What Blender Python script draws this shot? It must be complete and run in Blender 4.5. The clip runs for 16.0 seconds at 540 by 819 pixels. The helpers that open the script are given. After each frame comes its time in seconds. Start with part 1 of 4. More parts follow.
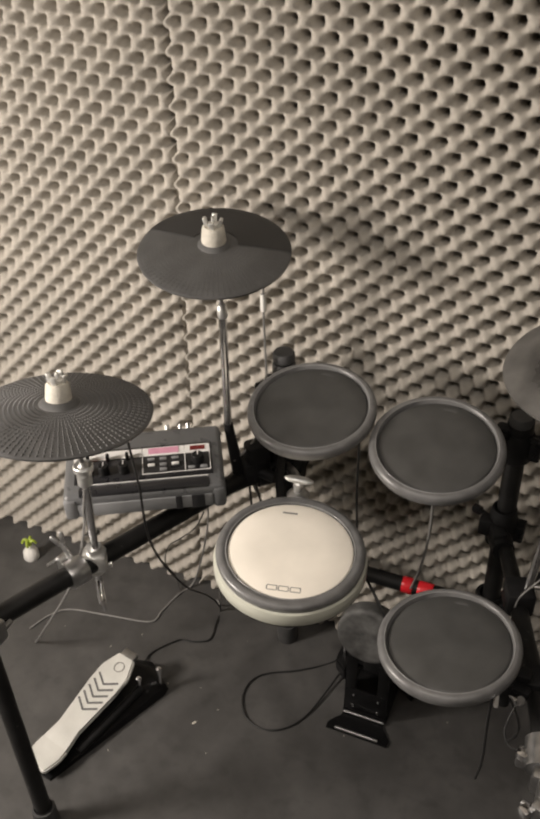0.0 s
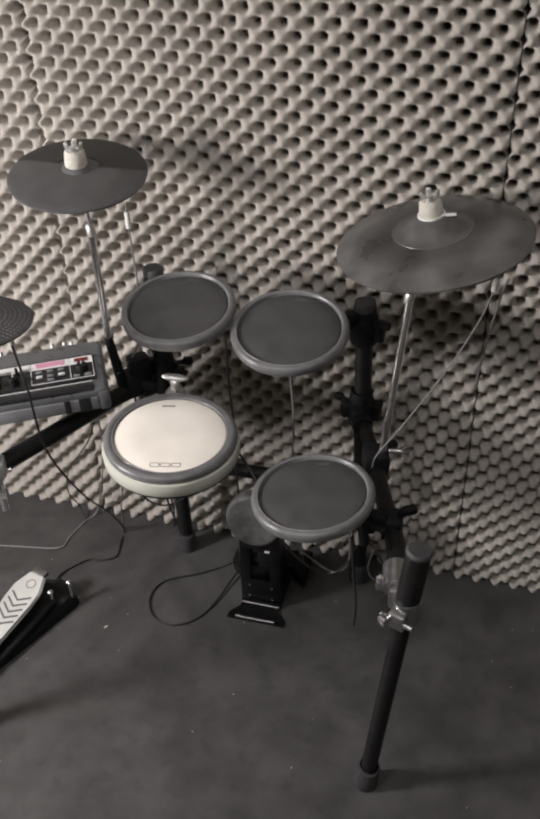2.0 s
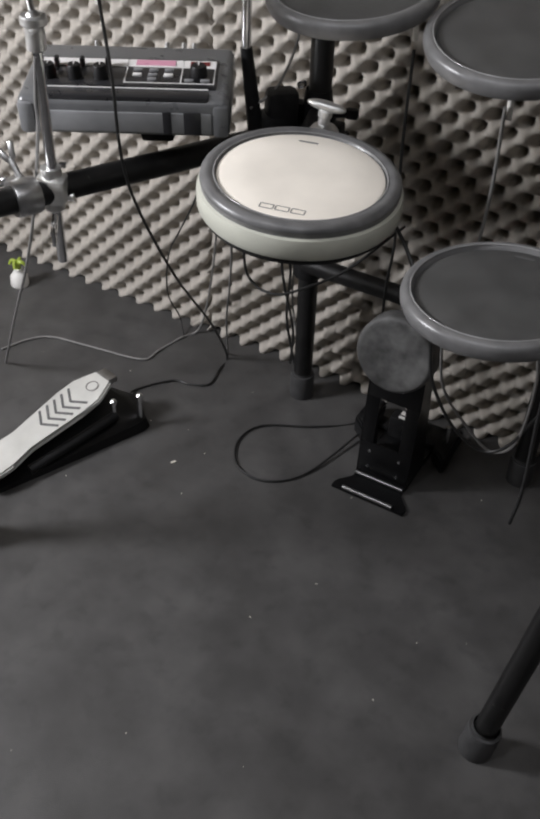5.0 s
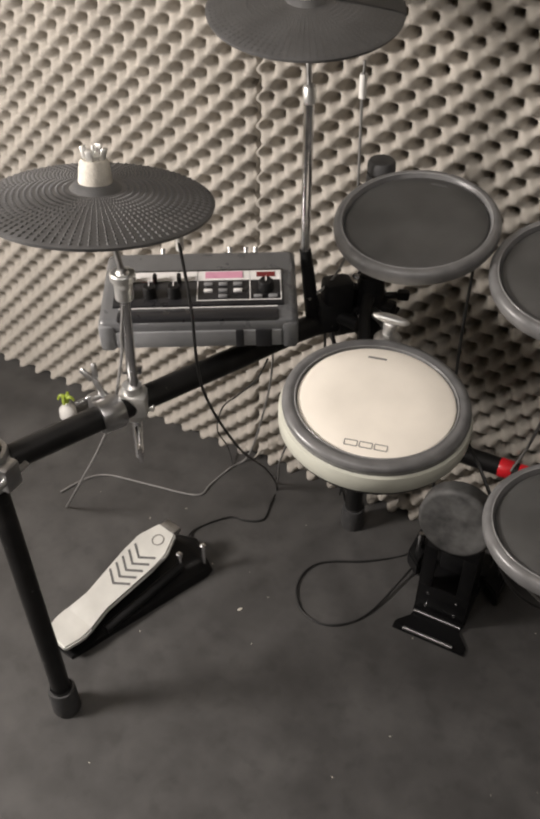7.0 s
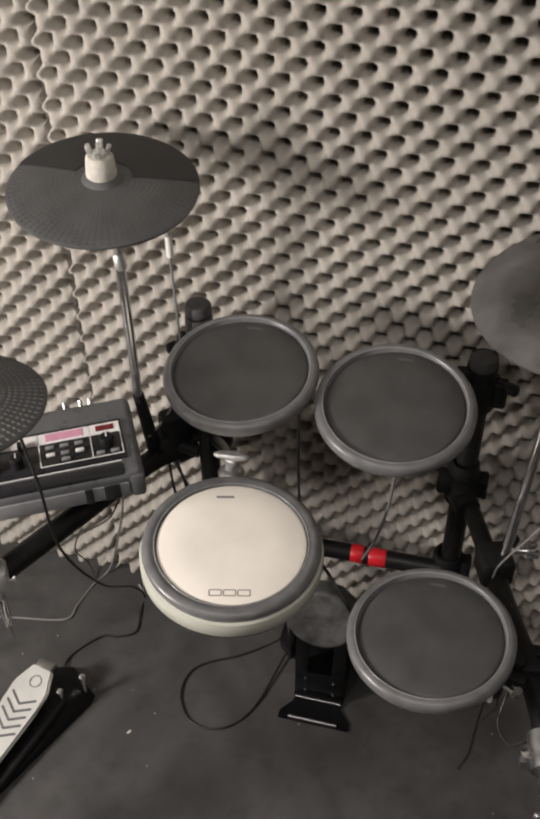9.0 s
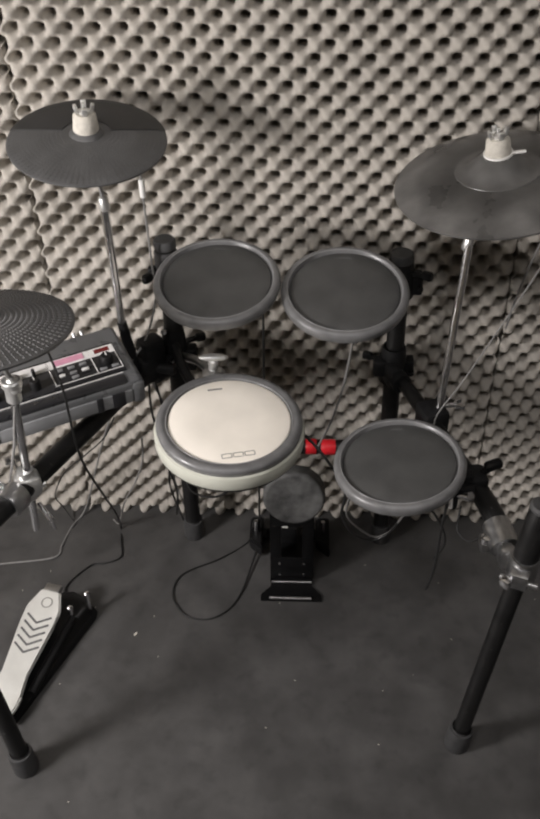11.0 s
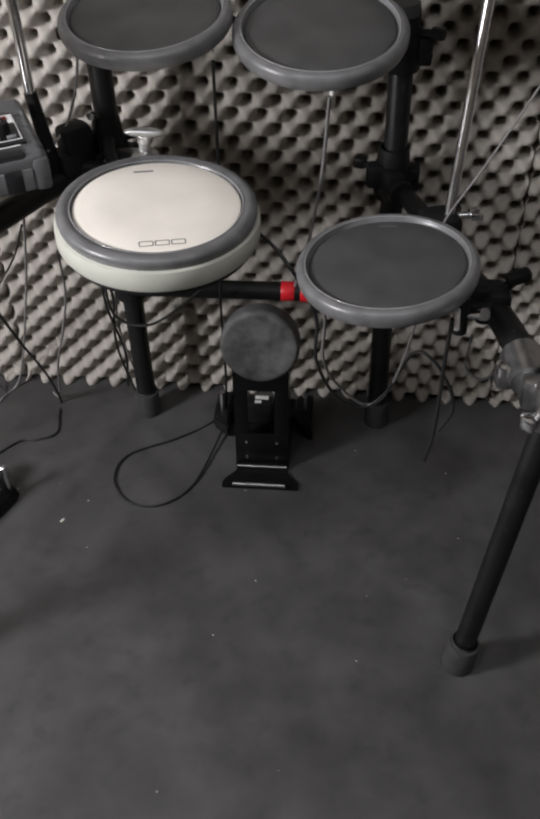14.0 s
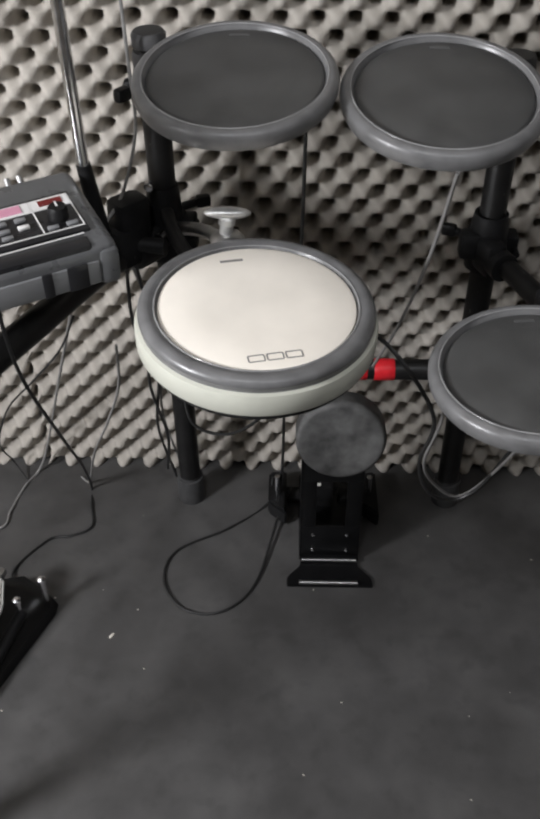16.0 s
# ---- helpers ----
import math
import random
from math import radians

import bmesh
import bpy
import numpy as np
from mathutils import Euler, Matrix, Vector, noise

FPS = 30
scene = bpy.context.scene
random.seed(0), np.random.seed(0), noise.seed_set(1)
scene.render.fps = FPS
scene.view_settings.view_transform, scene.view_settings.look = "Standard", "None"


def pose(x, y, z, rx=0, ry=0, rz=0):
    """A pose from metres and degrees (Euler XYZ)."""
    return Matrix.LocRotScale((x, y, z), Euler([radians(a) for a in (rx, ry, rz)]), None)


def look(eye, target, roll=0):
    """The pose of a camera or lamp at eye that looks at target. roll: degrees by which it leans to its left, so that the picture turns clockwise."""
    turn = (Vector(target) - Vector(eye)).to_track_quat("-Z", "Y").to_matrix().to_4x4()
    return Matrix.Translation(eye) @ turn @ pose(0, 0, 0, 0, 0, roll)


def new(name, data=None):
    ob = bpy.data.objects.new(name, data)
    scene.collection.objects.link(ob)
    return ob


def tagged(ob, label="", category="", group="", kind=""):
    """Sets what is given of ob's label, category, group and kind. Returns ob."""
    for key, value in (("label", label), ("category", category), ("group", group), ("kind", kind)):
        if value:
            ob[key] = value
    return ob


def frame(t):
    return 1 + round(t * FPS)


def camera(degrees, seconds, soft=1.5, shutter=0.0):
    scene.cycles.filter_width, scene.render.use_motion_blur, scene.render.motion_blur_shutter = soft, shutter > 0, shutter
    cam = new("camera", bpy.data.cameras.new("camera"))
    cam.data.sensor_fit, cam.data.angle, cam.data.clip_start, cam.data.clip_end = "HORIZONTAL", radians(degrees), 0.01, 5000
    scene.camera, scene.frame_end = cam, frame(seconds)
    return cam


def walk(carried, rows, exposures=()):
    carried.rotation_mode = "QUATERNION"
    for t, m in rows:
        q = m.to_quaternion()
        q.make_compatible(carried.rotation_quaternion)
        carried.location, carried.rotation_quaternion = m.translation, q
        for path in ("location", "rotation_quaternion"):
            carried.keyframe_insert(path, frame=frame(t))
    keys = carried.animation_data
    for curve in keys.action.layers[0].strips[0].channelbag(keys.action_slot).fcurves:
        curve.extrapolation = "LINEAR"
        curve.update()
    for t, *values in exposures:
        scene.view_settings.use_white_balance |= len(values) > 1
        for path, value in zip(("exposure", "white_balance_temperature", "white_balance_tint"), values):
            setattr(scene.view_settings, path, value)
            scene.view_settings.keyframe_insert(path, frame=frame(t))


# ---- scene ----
cam = camera(33.0, 16.0, soft=3.2)
PATH = [
    (0, (0.568, -1.462, 1.728), (-0.091, 0.036, 0.584), -0.1),
    (0.5, (0.605, -1.566, 1.722), (0.01, -0.031, 0.586), -0.9),
    (1, (0.614, -1.645, 1.717), (0.111, -0.084, 0.573), -1.3),
    (1.5, (0.673, -1.687, 1.707), (0.208, -0.114, 0.563), -1.5),
    (2, (0.738, -1.686, 1.679), (0.254, -0.124, 0.528), -1.5),
    (2.5, (0.825, -1.715, 1.667), (0.28, -0.178, 0.509), -1.3),
    (3, (0.895, -1.765, 1.649), (0.278, -0.26, 0.485), -0.7),
    (3.5, (0.897, -1.732, 1.559), (0.223, -0.266, 0.376), -0.0),
    (4, (0.808, -1.484, 1.277), (0.068, -0.063, 0.08), 1.0),
    (4.5, (0.744, -1.38, 1.157), (-0.027, 0.0, -0.068), 2.3),
    (5, (0.643, -1.359, 1.153), (-0.1, -0.014, -0.128), 3.5),
    (7.5, (0.461, -1.271, 1.515), (-0.243, 0.085, 0.223), 0.2),
    (8, (0.48, -1.196, 1.573), (-0.186, 0.191, 0.295), -0.2),
    (8.5, (0.489, -1.188, 1.594), (-0.068, 0.248, 0.319), 0.2),
    (9, (0.427, -1.249, 1.612), (0.023, 0.245, 0.345), -0.1),
    (9.5, (0.358, -1.346, 1.625), (0.124, 0.193, 0.369), -0.7),
    (10, (0.279, -1.456, 1.652), (0.178, 0.099, 0.398), -0.9),
    (12.5, (0.384, -1.744, 1.505), (0.243, -0.167, 0.283), -1.3),
    (13, (0.413, -1.59, 1.345), (0.228, -0.041, 0.093), -1.8),
    (13.5, (0.409, -1.496, 1.256), (0.229, 0.032, -0.022), -1.4),
    (14, (0.397, -1.441, 1.199), (0.231, 0.072, -0.099), -0.9),
    (14.5, (0.378, -1.393, 1.185), (0.226, 0.114, -0.121), -0.7),
    (15, (0.328, -1.324, 1.187), (0.193, 0.19, -0.114), -0.8),
    (15.5, (0.226, -1.263, 1.184), (0.174, 0.256, -0.116), -0.1),
    (16, (0.192, -1.227, 1.192), (0.127, 0.298, -0.101), -0.3),
]
walk(cam, [(t, look(eye, target, roll)) for t, eye, target, roll in PATH],
     [(0.0, 0.0, 7700, 13), (1.0, 0.0, 7400, 14), (1.5, 0.05, 7000, 14), (2.5, 0.12, 6750, 14), (3.5, 0.08, 6950, 14), (4.0, 0.02, 7050, 15), (5.0, 0.0, 6450, 12), (7.5, 0.05, 7500, 14), (8.0, 0.05, 7600, 14), (8.5, 0.0, 7800, 15), (9.0, -0.03, 7150, 14), (10.0, 0.0, 6950, 12), (12.5, 0.0, 6700, 15), (13.5, -0.06, 6550, 14), (14.5, 0.08, 6450, 12), (16.0, 0.13, 6450, 11)])

# ---- light ----
world = bpy.data.worlds.new("world")
world.use_nodes = True
world.node_tree.nodes["Background"].inputs[0].default_value = (0.5, 0.47, 0.42, 1)
world.node_tree.nodes["Background"].inputs[1].default_value = 0.0
scene.world = world


def area_lamp(name, m, size, watts, colour, shape="DISK"):
    data = bpy.data.lights.new(name, "AREA")
    data.shape, data.size, data.energy, data.color = shape, size, watts, colour
    ob = new(name, data)
    ob.matrix_world = m
    return ob


KEY_AT = (-1.12, -1.28, 1.2)
area_lamp("key_lamp", look(KEY_AT, (0.2, -0.1, 0.75)), 0.36, 34.0, (0.95, 0.955, 0.975))
area_lamp("ceiling_lamp", look((1.28, -1.13, 2.37), (0.35, -0.35, 0.4)), 0.1, 1.4, (0.94, 0.96, 1.0))
area_lamp("ceiling_lamp", look((0.77, -1.76, 2.37), (0.25, -0.3, 0.4)), 0.2, 6.3, (0.94, 0.96, 1.0))
area_lamp("ceiling_lamp", look((-0.12, -1.65, 2.37), (0.1, -0.3, 0.6)), 0.25, 9.5, (0.94, 0.96, 1.0))


# ---- materials ----
def material(name, colour, rough=0.6, metal=0.0, vary=0.15, scale=40.0, bump=0.1, fine=400.0, second=None, emit=0.0, coat=0.0, spec=0.5):
    mat = bpy.data.materials.new(name)
    mat.use_nodes = True
    nt = mat.node_tree
    bsdf = nt.nodes["Principled BSDF"]
    bsdf.inputs["Roughness"].default_value = rough
    bsdf.inputs["Metallic"].default_value = metal
    bsdf.inputs["Coat Weight"].default_value = coat
    bsdf.inputs["Specular IOR Level"].default_value = spec
    coord = nt.nodes.new("ShaderNodeTexCoord")
    big = nt.nodes.new("ShaderNodeTexNoise")
    big.inputs["Scale"].default_value = scale
    big.inputs["Detail"].default_value = 5
    nt.links.new(coord.outputs["Object"], big.inputs["Vector"])
    ramp = nt.nodes.new("ShaderNodeMapRange")
    ramp.inputs["From Min"].default_value, ramp.inputs["From Max"].default_value = 0.3, 0.7
    nt.links.new(big.outputs["Fac"], ramp.inputs["Value"])
    mix = nt.nodes.new("ShaderNodeMix")
    mix.data_type = "RGBA"
    low = second or tuple(c * (1 - vary) for c in colour)
    mix.inputs["A"].default_value = (*low, 1)
    mix.inputs["B"].default_value = (*(min(1, c * (1 + vary)) if not second else c for c in colour), 1)
    nt.links.new(ramp.outputs["Result"], mix.inputs["Factor"])
    nt.links.new(mix.outputs["Result"], bsdf.inputs["Base Color"])
    rr = nt.nodes.new("ShaderNodeMapRange")
    rr.inputs["To Min"].default_value, rr.inputs["To Max"].default_value = max(0.03, rough - 0.1), min(1, rough + 0.1)
    nt.links.new(big.outputs["Fac"], rr.inputs["Value"])
    nt.links.new(rr.outputs["Result"], bsdf.inputs["Roughness"])
    if bump:
        grain = nt.nodes.new("ShaderNodeTexNoise")
        grain.inputs["Scale"].default_value = fine
        grain.inputs["Detail"].default_value = 3
        nt.links.new(coord.outputs["Object"], grain.inputs["Vector"])
        node = nt.nodes.new("ShaderNodeBump")
        node.inputs["Strength"].default_value = bump
        node.inputs["Distance"].default_value = 0.002
        nt.links.new(grain.outputs["Fac"], node.inputs["Height"])
        nt.links.new(node.outputs["Normal"], bsdf.inputs["Normal"])
    if emit:
        bsdf.inputs["Emission Color"].default_value = (*colour, 1)
        bsdf.inputs["Emission Strength"].default_value = emit
    return mat


def floor_material():
    """Worn dark rubber mat: broad stains, scuffs and pale specks."""
    mat = material("dark_rubber_floor", (0.074, 0.072, 0.071), 0.5, vary=0.2, scale=6.0, bump=0.25, fine=700.0)
    nt = mat.node_tree
    bsdf = nt.nodes["Principled BSDF"]
    base = bsdf.inputs["Base Color"].links[0].from_socket
    coord = nt.nodes.new("ShaderNodeTexCoord")
    blotch = nt.nodes.new("ShaderNodeTexNoise")
    blotch.inputs["Scale"].default_value, blotch.inputs["Detail"].default_value = 14.0, 8
    nt.links.new(coord.outputs["Object"], blotch.inputs["Vector"])
    rng = nt.nodes.new("ShaderNodeMapRange")
    rng.inputs["From Min"].default_value, rng.inputs["From Max"].default_value = 0.35, 0.75
    rng.inputs["To Min"].default_value, rng.inputs["To Max"].default_value = 0.8, 1.18
    nt.links.new(blotch.outputs["Fac"], rng.inputs["Value"])
    mul = nt.nodes.new("ShaderNodeMix")
    mul.data_type, mul.blend_type = "RGBA", "MULTIPLY"
    mul.inputs["Factor"].default_value = 1.0
    nt.links.new(base, mul.inputs["A"])
    nt.links.new(rng.outputs["Result"], mul.inputs["B"])
    scuff = nt.nodes.new("ShaderNodeTexNoise")
    scuff.inputs["Scale"].default_value, scuff.inputs["Detail"].default_value, scuff.inputs["Distortion"].default_value = 26.0, 8, 0.2
    nt.links.new(coord.outputs["Object"], scuff.inputs["Vector"])
    spots = nt.nodes.new("ShaderNodeMapRange")
    spots.inputs["From Min"].default_value, spots.inputs["From Max"].default_value = 0.32, 0.46
    spots.inputs["To Min"].default_value, spots.inputs["To Max"].default_value = 0.84, 1.0
    nt.links.new(scuff.outputs["Fac"], spots.inputs["Value"])
    stain = nt.nodes.new("ShaderNodeMix")
    stain.data_type, stain.blend_type = "RGBA", "MULTIPLY"
    stain.inputs["Factor"].default_value = 1.0
    nt.links.new(mul.outputs["Result"], stain.inputs["A"])
    nt.links.new(spots.outputs["Result"], stain.inputs["B"])
    nt.links.new(stain.outputs["Result"], bsdf.inputs["Base Color"])
    return mat


M_FOAM = material("beige_foam", (0.415, 0.386, 0.345), 0.95, vary=0.10, scale=9.0, bump=0.5, fine=500.0)
M_FLOOR = floor_material()
M_WALL = material("painted_wall", (0.42, 0.38, 0.32), 0.8, vary=0.06, scale=4.0, bump=0.1)
M_BOUNCE_CUT = material("dark_bounce_cut", (0.09, 0.085, 0.08), 0.8, vary=0.1, scale=4.0, bump=0.1)
M_WORN = material("worn_bright_metal", (0.78, 0.78, 0.76), 0.4, metal=0.85, vary=0.15, scale=50.0, bump=0.06)
M_CEIL = material("ceiling_paint", (0.6, 0.57, 0.52), 0.85, vary=0.05, scale=3.0, bump=0.1)
M_PIPE = material("black_pipe", (0.010, 0.0098, 0.0098), 0.4, vary=0.3, scale=30.0, bump=0.05, spec=0.35)
scuffs = M_PIPE.node_tree.nodes.new("ShaderNodeTexNoise")
scuffs.inputs["Scale"].default_value, scuffs.inputs["Detail"].default_value = 90.0, 4
scuff_mask = M_PIPE.node_tree.nodes.new("ShaderNodeMapRange")
scuff_mask.inputs["From Min"].default_value, scuff_mask.inputs["From Max"].default_value = 0.68, 0.74
scuff_mix = M_PIPE.node_tree.nodes.new("ShaderNodeMix")
scuff_mix.data_type = "RGBA"
scuff_mix.inputs["B"].default_value = (0.05, 0.048, 0.046, 1)
pipe_bsdf = M_PIPE.node_tree.nodes["Principled BSDF"]
pipe_coord = M_PIPE.node_tree.nodes.new("ShaderNodeTexCoord")
M_PIPE.node_tree.links.new(pipe_coord.outputs["Object"], scuffs.inputs["Vector"])
M_PIPE.node_tree.links.new(scuffs.outputs["Fac"], scuff_mask.inputs["Value"])
M_PIPE.node_tree.links.new(pipe_bsdf.inputs["Base Color"].links[0].from_socket, scuff_mix.inputs["A"])
M_PIPE.node_tree.links.new(scuff_mask.outputs["Result"], scuff_mix.inputs["Factor"])
M_PIPE.node_tree.links.new(scuff_mix.outputs["Result"], pipe_bsdf.inputs["Base Color"])
M_BLACK = material("black_plastic", (0.011, 0.011, 0.0115), 0.5, vary=0.25, scale=60.0, bump=0.15, spec=0.22)
M_FOOT = material("grey_rubber", (0.05, 0.05, 0.051), 0.6, vary=0.2, scale=70.0, bump=0.2)
M_RIM = material("pad_rim_rubber", (0.145, 0.145, 0.146), 0.34, vary=0.2, scale=40.0, bump=0.05)
M_HEAD = material("pad_head_rubber", (0.066, 0.066, 0.065), 0.48, vary=0.2, scale=18.0, bump=0.25, fine=900.0)
M_CREAM = material("cream_head", (0.92, 0.865, 0.775), 0.5, vary=0.05, scale=14.0, bump=0.12, fine=900.0)
M_SHELL = material("cream_shell", (0.53, 0.535, 0.465), 0.4, vary=0.05, scale=20.0, bump=0.04)
M_CYM = material("cymbal_rubber", (0.085, 0.085, 0.086), 0.55, vary=0.18, scale=22.0, bump=0.25, fine=700.0)
M_CYM_UNLIT = material("smooth_cymbal_unlit", (0.028, 0.028, 0.029), 0.5, vary=0.15, scale=22.0, bump=0.08)
M_CHROME = material("chrome", (0.82, 0.82, 0.83), 0.2, metal=1.0, vary=0.08, scale=60.0, bump=0.02)
M_STEEL = material("dull_steel", (0.45, 0.45, 0.45), 0.35, metal=1.0, vary=0.15, scale=60.0, bump=0.08)
M_FELT = material("pale_felt", (0.55, 0.52, 0.46), 0.9, vary=0.15, scale=90.0, bump=0.4)
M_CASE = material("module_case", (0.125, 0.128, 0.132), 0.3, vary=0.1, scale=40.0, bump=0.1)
M_PANEL = material("module_panel", (0.02, 0.02, 0.022), 0.3, vary=0.1, scale=40.0, bump=0.03)
M_STRIP = material("silver_strip", (0.8, 0.79, 0.78), 0.4, vary=0.06, scale=40.0, bump=0.03)
M_LCD = material("pink_display", (0.52, 0.24, 0.33), 0.3, vary=0.08, scale=60.0, bump=0.0, emit=0.22)
M_DISPLAY = material("red_display", (0.16, 0.02, 0.02), 0.2, vary=0.2, scale=80.0, bump=0.0)
M_LED = material("red_light", (1.0, 0.06, 0.05), 0.4, bump=0.0, emit=1.5)
M_RED = material("red_tape", (0.72, 0.02, 0.03), 0.35, vary=0.1, scale=50.0, bump=0.1)
M_GREY = material("grey_print", (0.22, 0.21, 0.2), 0.6, vary=0.1, bump=0.0)
M_DARKPRINT = material("dark_grey_print", (0.12, 0.12, 0.12), 0.6, vary=0.1, bump=0.0)
M_PEDAL = material("silver_paint", (0.66, 0.66, 0.63), 0.32, metal=0.25, vary=0.08, scale=25.0, bump=0.06)
M_CABLE = material("black_cable", (0.02, 0.02, 0.02), 0.45, vary=0.2, scale=80.0, bump=0.05)
M_CABLE_GREY = material("grey_cable", (0.22, 0.215, 0.21), 0.45, vary=0.15, scale=80.0, bump=0.05)
M_WHITE = material("white_plastic", (0.8, 0.79, 0.76), 0.4, vary=0.05, scale=40.0, bump=0.03)
M_GREEN = material("green_plastic", (0.35, 0.45, 0.06), 0.4, vary=0.3, scale=40.0, bump=0.03)
# Paler than the rim: the glint on its inner slope, put into colour.
M_LIP_GLINT = material("glossy_lip_glint", (0.24, 0.24, 0.24), 0.2, vary=0.12, scale=40.0, bump=0.02)
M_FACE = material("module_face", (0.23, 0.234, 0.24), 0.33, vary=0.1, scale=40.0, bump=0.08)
M_FAINT = material("faint_print", (0.09, 0.09, 0.09), 0.6, vary=0.1, bump=0.0)
M_GLOSS = material("gloss_black_steel", (0.006, 0.006, 0.0065), 0.33, vary=0.2, scale=30.0, bump=0.03, spec=0.3)
M_RIDE = material("ride_rubber", (0.085, 0.083, 0.08), 0.3, vary=0.5, scale=13.0, bump=0.12, fine=300.0)
M_BELL = material("ride_bell_rubber", (0.098, 0.096, 0.093), 0.33, vary=0.25, scale=24.0, bump=0.1, fine=300.0)


def add_dust_sheen(mat, inner, outer, gain):
    """Streaky dust and sheen put into a disc's colour, darker inside, paler outside."""
    nt = mat.node_tree
    bsdf = nt.nodes["Principled BSDF"]
    base = bsdf.inputs["Base Color"].links[0].from_socket
    coord = nt.nodes.new("ShaderNodeTexCoord")
    flat = nt.nodes.new("ShaderNodeVectorMath")
    flat.operation = "MULTIPLY"
    flat.inputs[1].default_value = (1, 1, 0)
    nt.links.new(coord.outputs["Object"], flat.inputs[0])
    far = nt.nodes.new("ShaderNodeVectorMath")
    far.operation = "LENGTH"
    nt.links.new(flat.outputs["Vector"], far.inputs[0])
    noise = nt.nodes.new("ShaderNodeTexNoise")
    noise.inputs["Scale"].default_value, noise.inputs["Detail"].default_value = 11.0, 5
    nt.links.new(coord.outputs["Object"], noise.inputs["Vector"])
    shift = nt.nodes.new("ShaderNodeMath")
    shift.operation = "MULTIPLY_ADD"
    shift.inputs[1].default_value, shift.inputs[2].default_value = 0.07, -0.035
    nt.links.new(noise.outputs["Fac"], shift.inputs[0])
    edge = nt.nodes.new("ShaderNodeMath")
    edge.operation = "ADD"
    nt.links.new(far.outputs["Value"], edge.inputs[0])
    nt.links.new(shift.outputs["Value"], edge.inputs[1])
    band = nt.nodes.new("ShaderNodeMapRange")
    band.interpolation_type = "SMOOTHSTEP"
    band.inputs["From Min"].default_value, band.inputs["From Max"].default_value = inner, outer
    band.inputs["To Min"].default_value, band.inputs["To Max"].default_value = 1.0 / gain, gain
    nt.links.new(edge.outputs["Value"], band.inputs["Value"])
    mul = nt.nodes.new("ShaderNodeMix")
    mul.data_type, mul.blend_type = "RGBA", "MULTIPLY"
    mul.inputs["Factor"].default_value = 1.0
    nt.links.new(base, mul.inputs["A"])
    nt.links.new(band.outputs["Result"], mul.inputs["B"])
    nt.links.new(mul.outputs["Result"], bsdf.inputs["Base Color"])


# Ring-shaped sheen of the ride painted into its rubber, mixed with dust.
add_dust_sheen(M_RIDE, 0.085, 0.14, 1.35)
M_KICK = material("kick_pad_rubber", (0.088, 0.088, 0.087), 0.65, vary=0.55, scale=38.0, bump=0.3, fine=600.0)


# ---- mesh helpers ----
def finish(bm, sharp=38.0):
    bmesh.ops.recalc_face_normals(bm, faces=bm.faces)
    for face in bm.faces:
        face.smooth = True
    for edge in bm.edges:
        edge.smooth = len(edge.link_faces) == 2 and edge.calc_face_angle(0.0) < radians(sharp)
    return bm


def part(name, bm, mat, parent=None, label="", m=None):
    me = bpy.data.meshes.new(name)
    finish(bm).to_mesh(me)
    bm.free()
    me.materials.append(mat)
    ob = new(name, me)
    if parent:
        ob.parent = parent
    if m is not None:
        ob.matrix_basis = m
    if label:
        ob["label"] = label
    return ob


def thing(name, m, label, category, group="", kind=""):
    ob = new(name)
    ob.empty_display_size = 0.02
    ob.matrix_basis = m
    return tagged(ob, label, category, group, kind)


def lathe(profile, seg=48, a0=0.0, a1=360.0):
    """Turns (radius, height) pairs round z."""
    bm = bmesh.new()
    full_turn = abs(a1 - a0) >= 359.9
    count = seg if full_turn else seg + 1
    rings = []
    for r, z in profile:
        if r < 1e-6 and full_turn:
            rings.append([bm.verts.new((0, 0, z))])
        else:
            rings.append([bm.verts.new((r * math.cos(radians(a0 + (a1 - a0) * i / seg)), r * math.sin(radians(a0 + (a1 - a0) * i / seg)), z)) for i in range(count)])
    for a, b in zip(rings, rings[1:]):
        for i in range(seg):
            j = (i + 1) % count
            if len(a) == 1 and len(b) > 1:
                bm.faces.new((a[0], b[i], b[j]))
            elif len(b) == 1 and len(a) > 1:
                bm.faces.new((a[i], a[j], b[0]))
            elif len(a) > 1:
                bm.faces.new((a[i], a[j], b[j], b[i]))
    return bm


def ring_arc(cx, cz, rx, rz, a0, a1, n=8):
    return [(cx + rx * math.cos(radians(a0 + (a1 - a0) * i / n)), cz + rz * math.sin(radians(a0 + (a1 - a0) * i / n))) for i in range(n + 1)]


def box(x, y, z, bevel=0.003, m=None, seg=2):
    bm = bmesh.new()
    bmesh.ops.create_cube(bm, size=1.0, matrix=Matrix.Diagonal((x, y, z, 1)))
    if bevel:
        bmesh.ops.bevel(bm, geom=bm.edges[:], offset=bevel, segments=seg, affect="EDGES", profile=0.5)
    if m is not None:
        bmesh.ops.transform(bm, matrix=m, verts=bm.verts)
    return bm


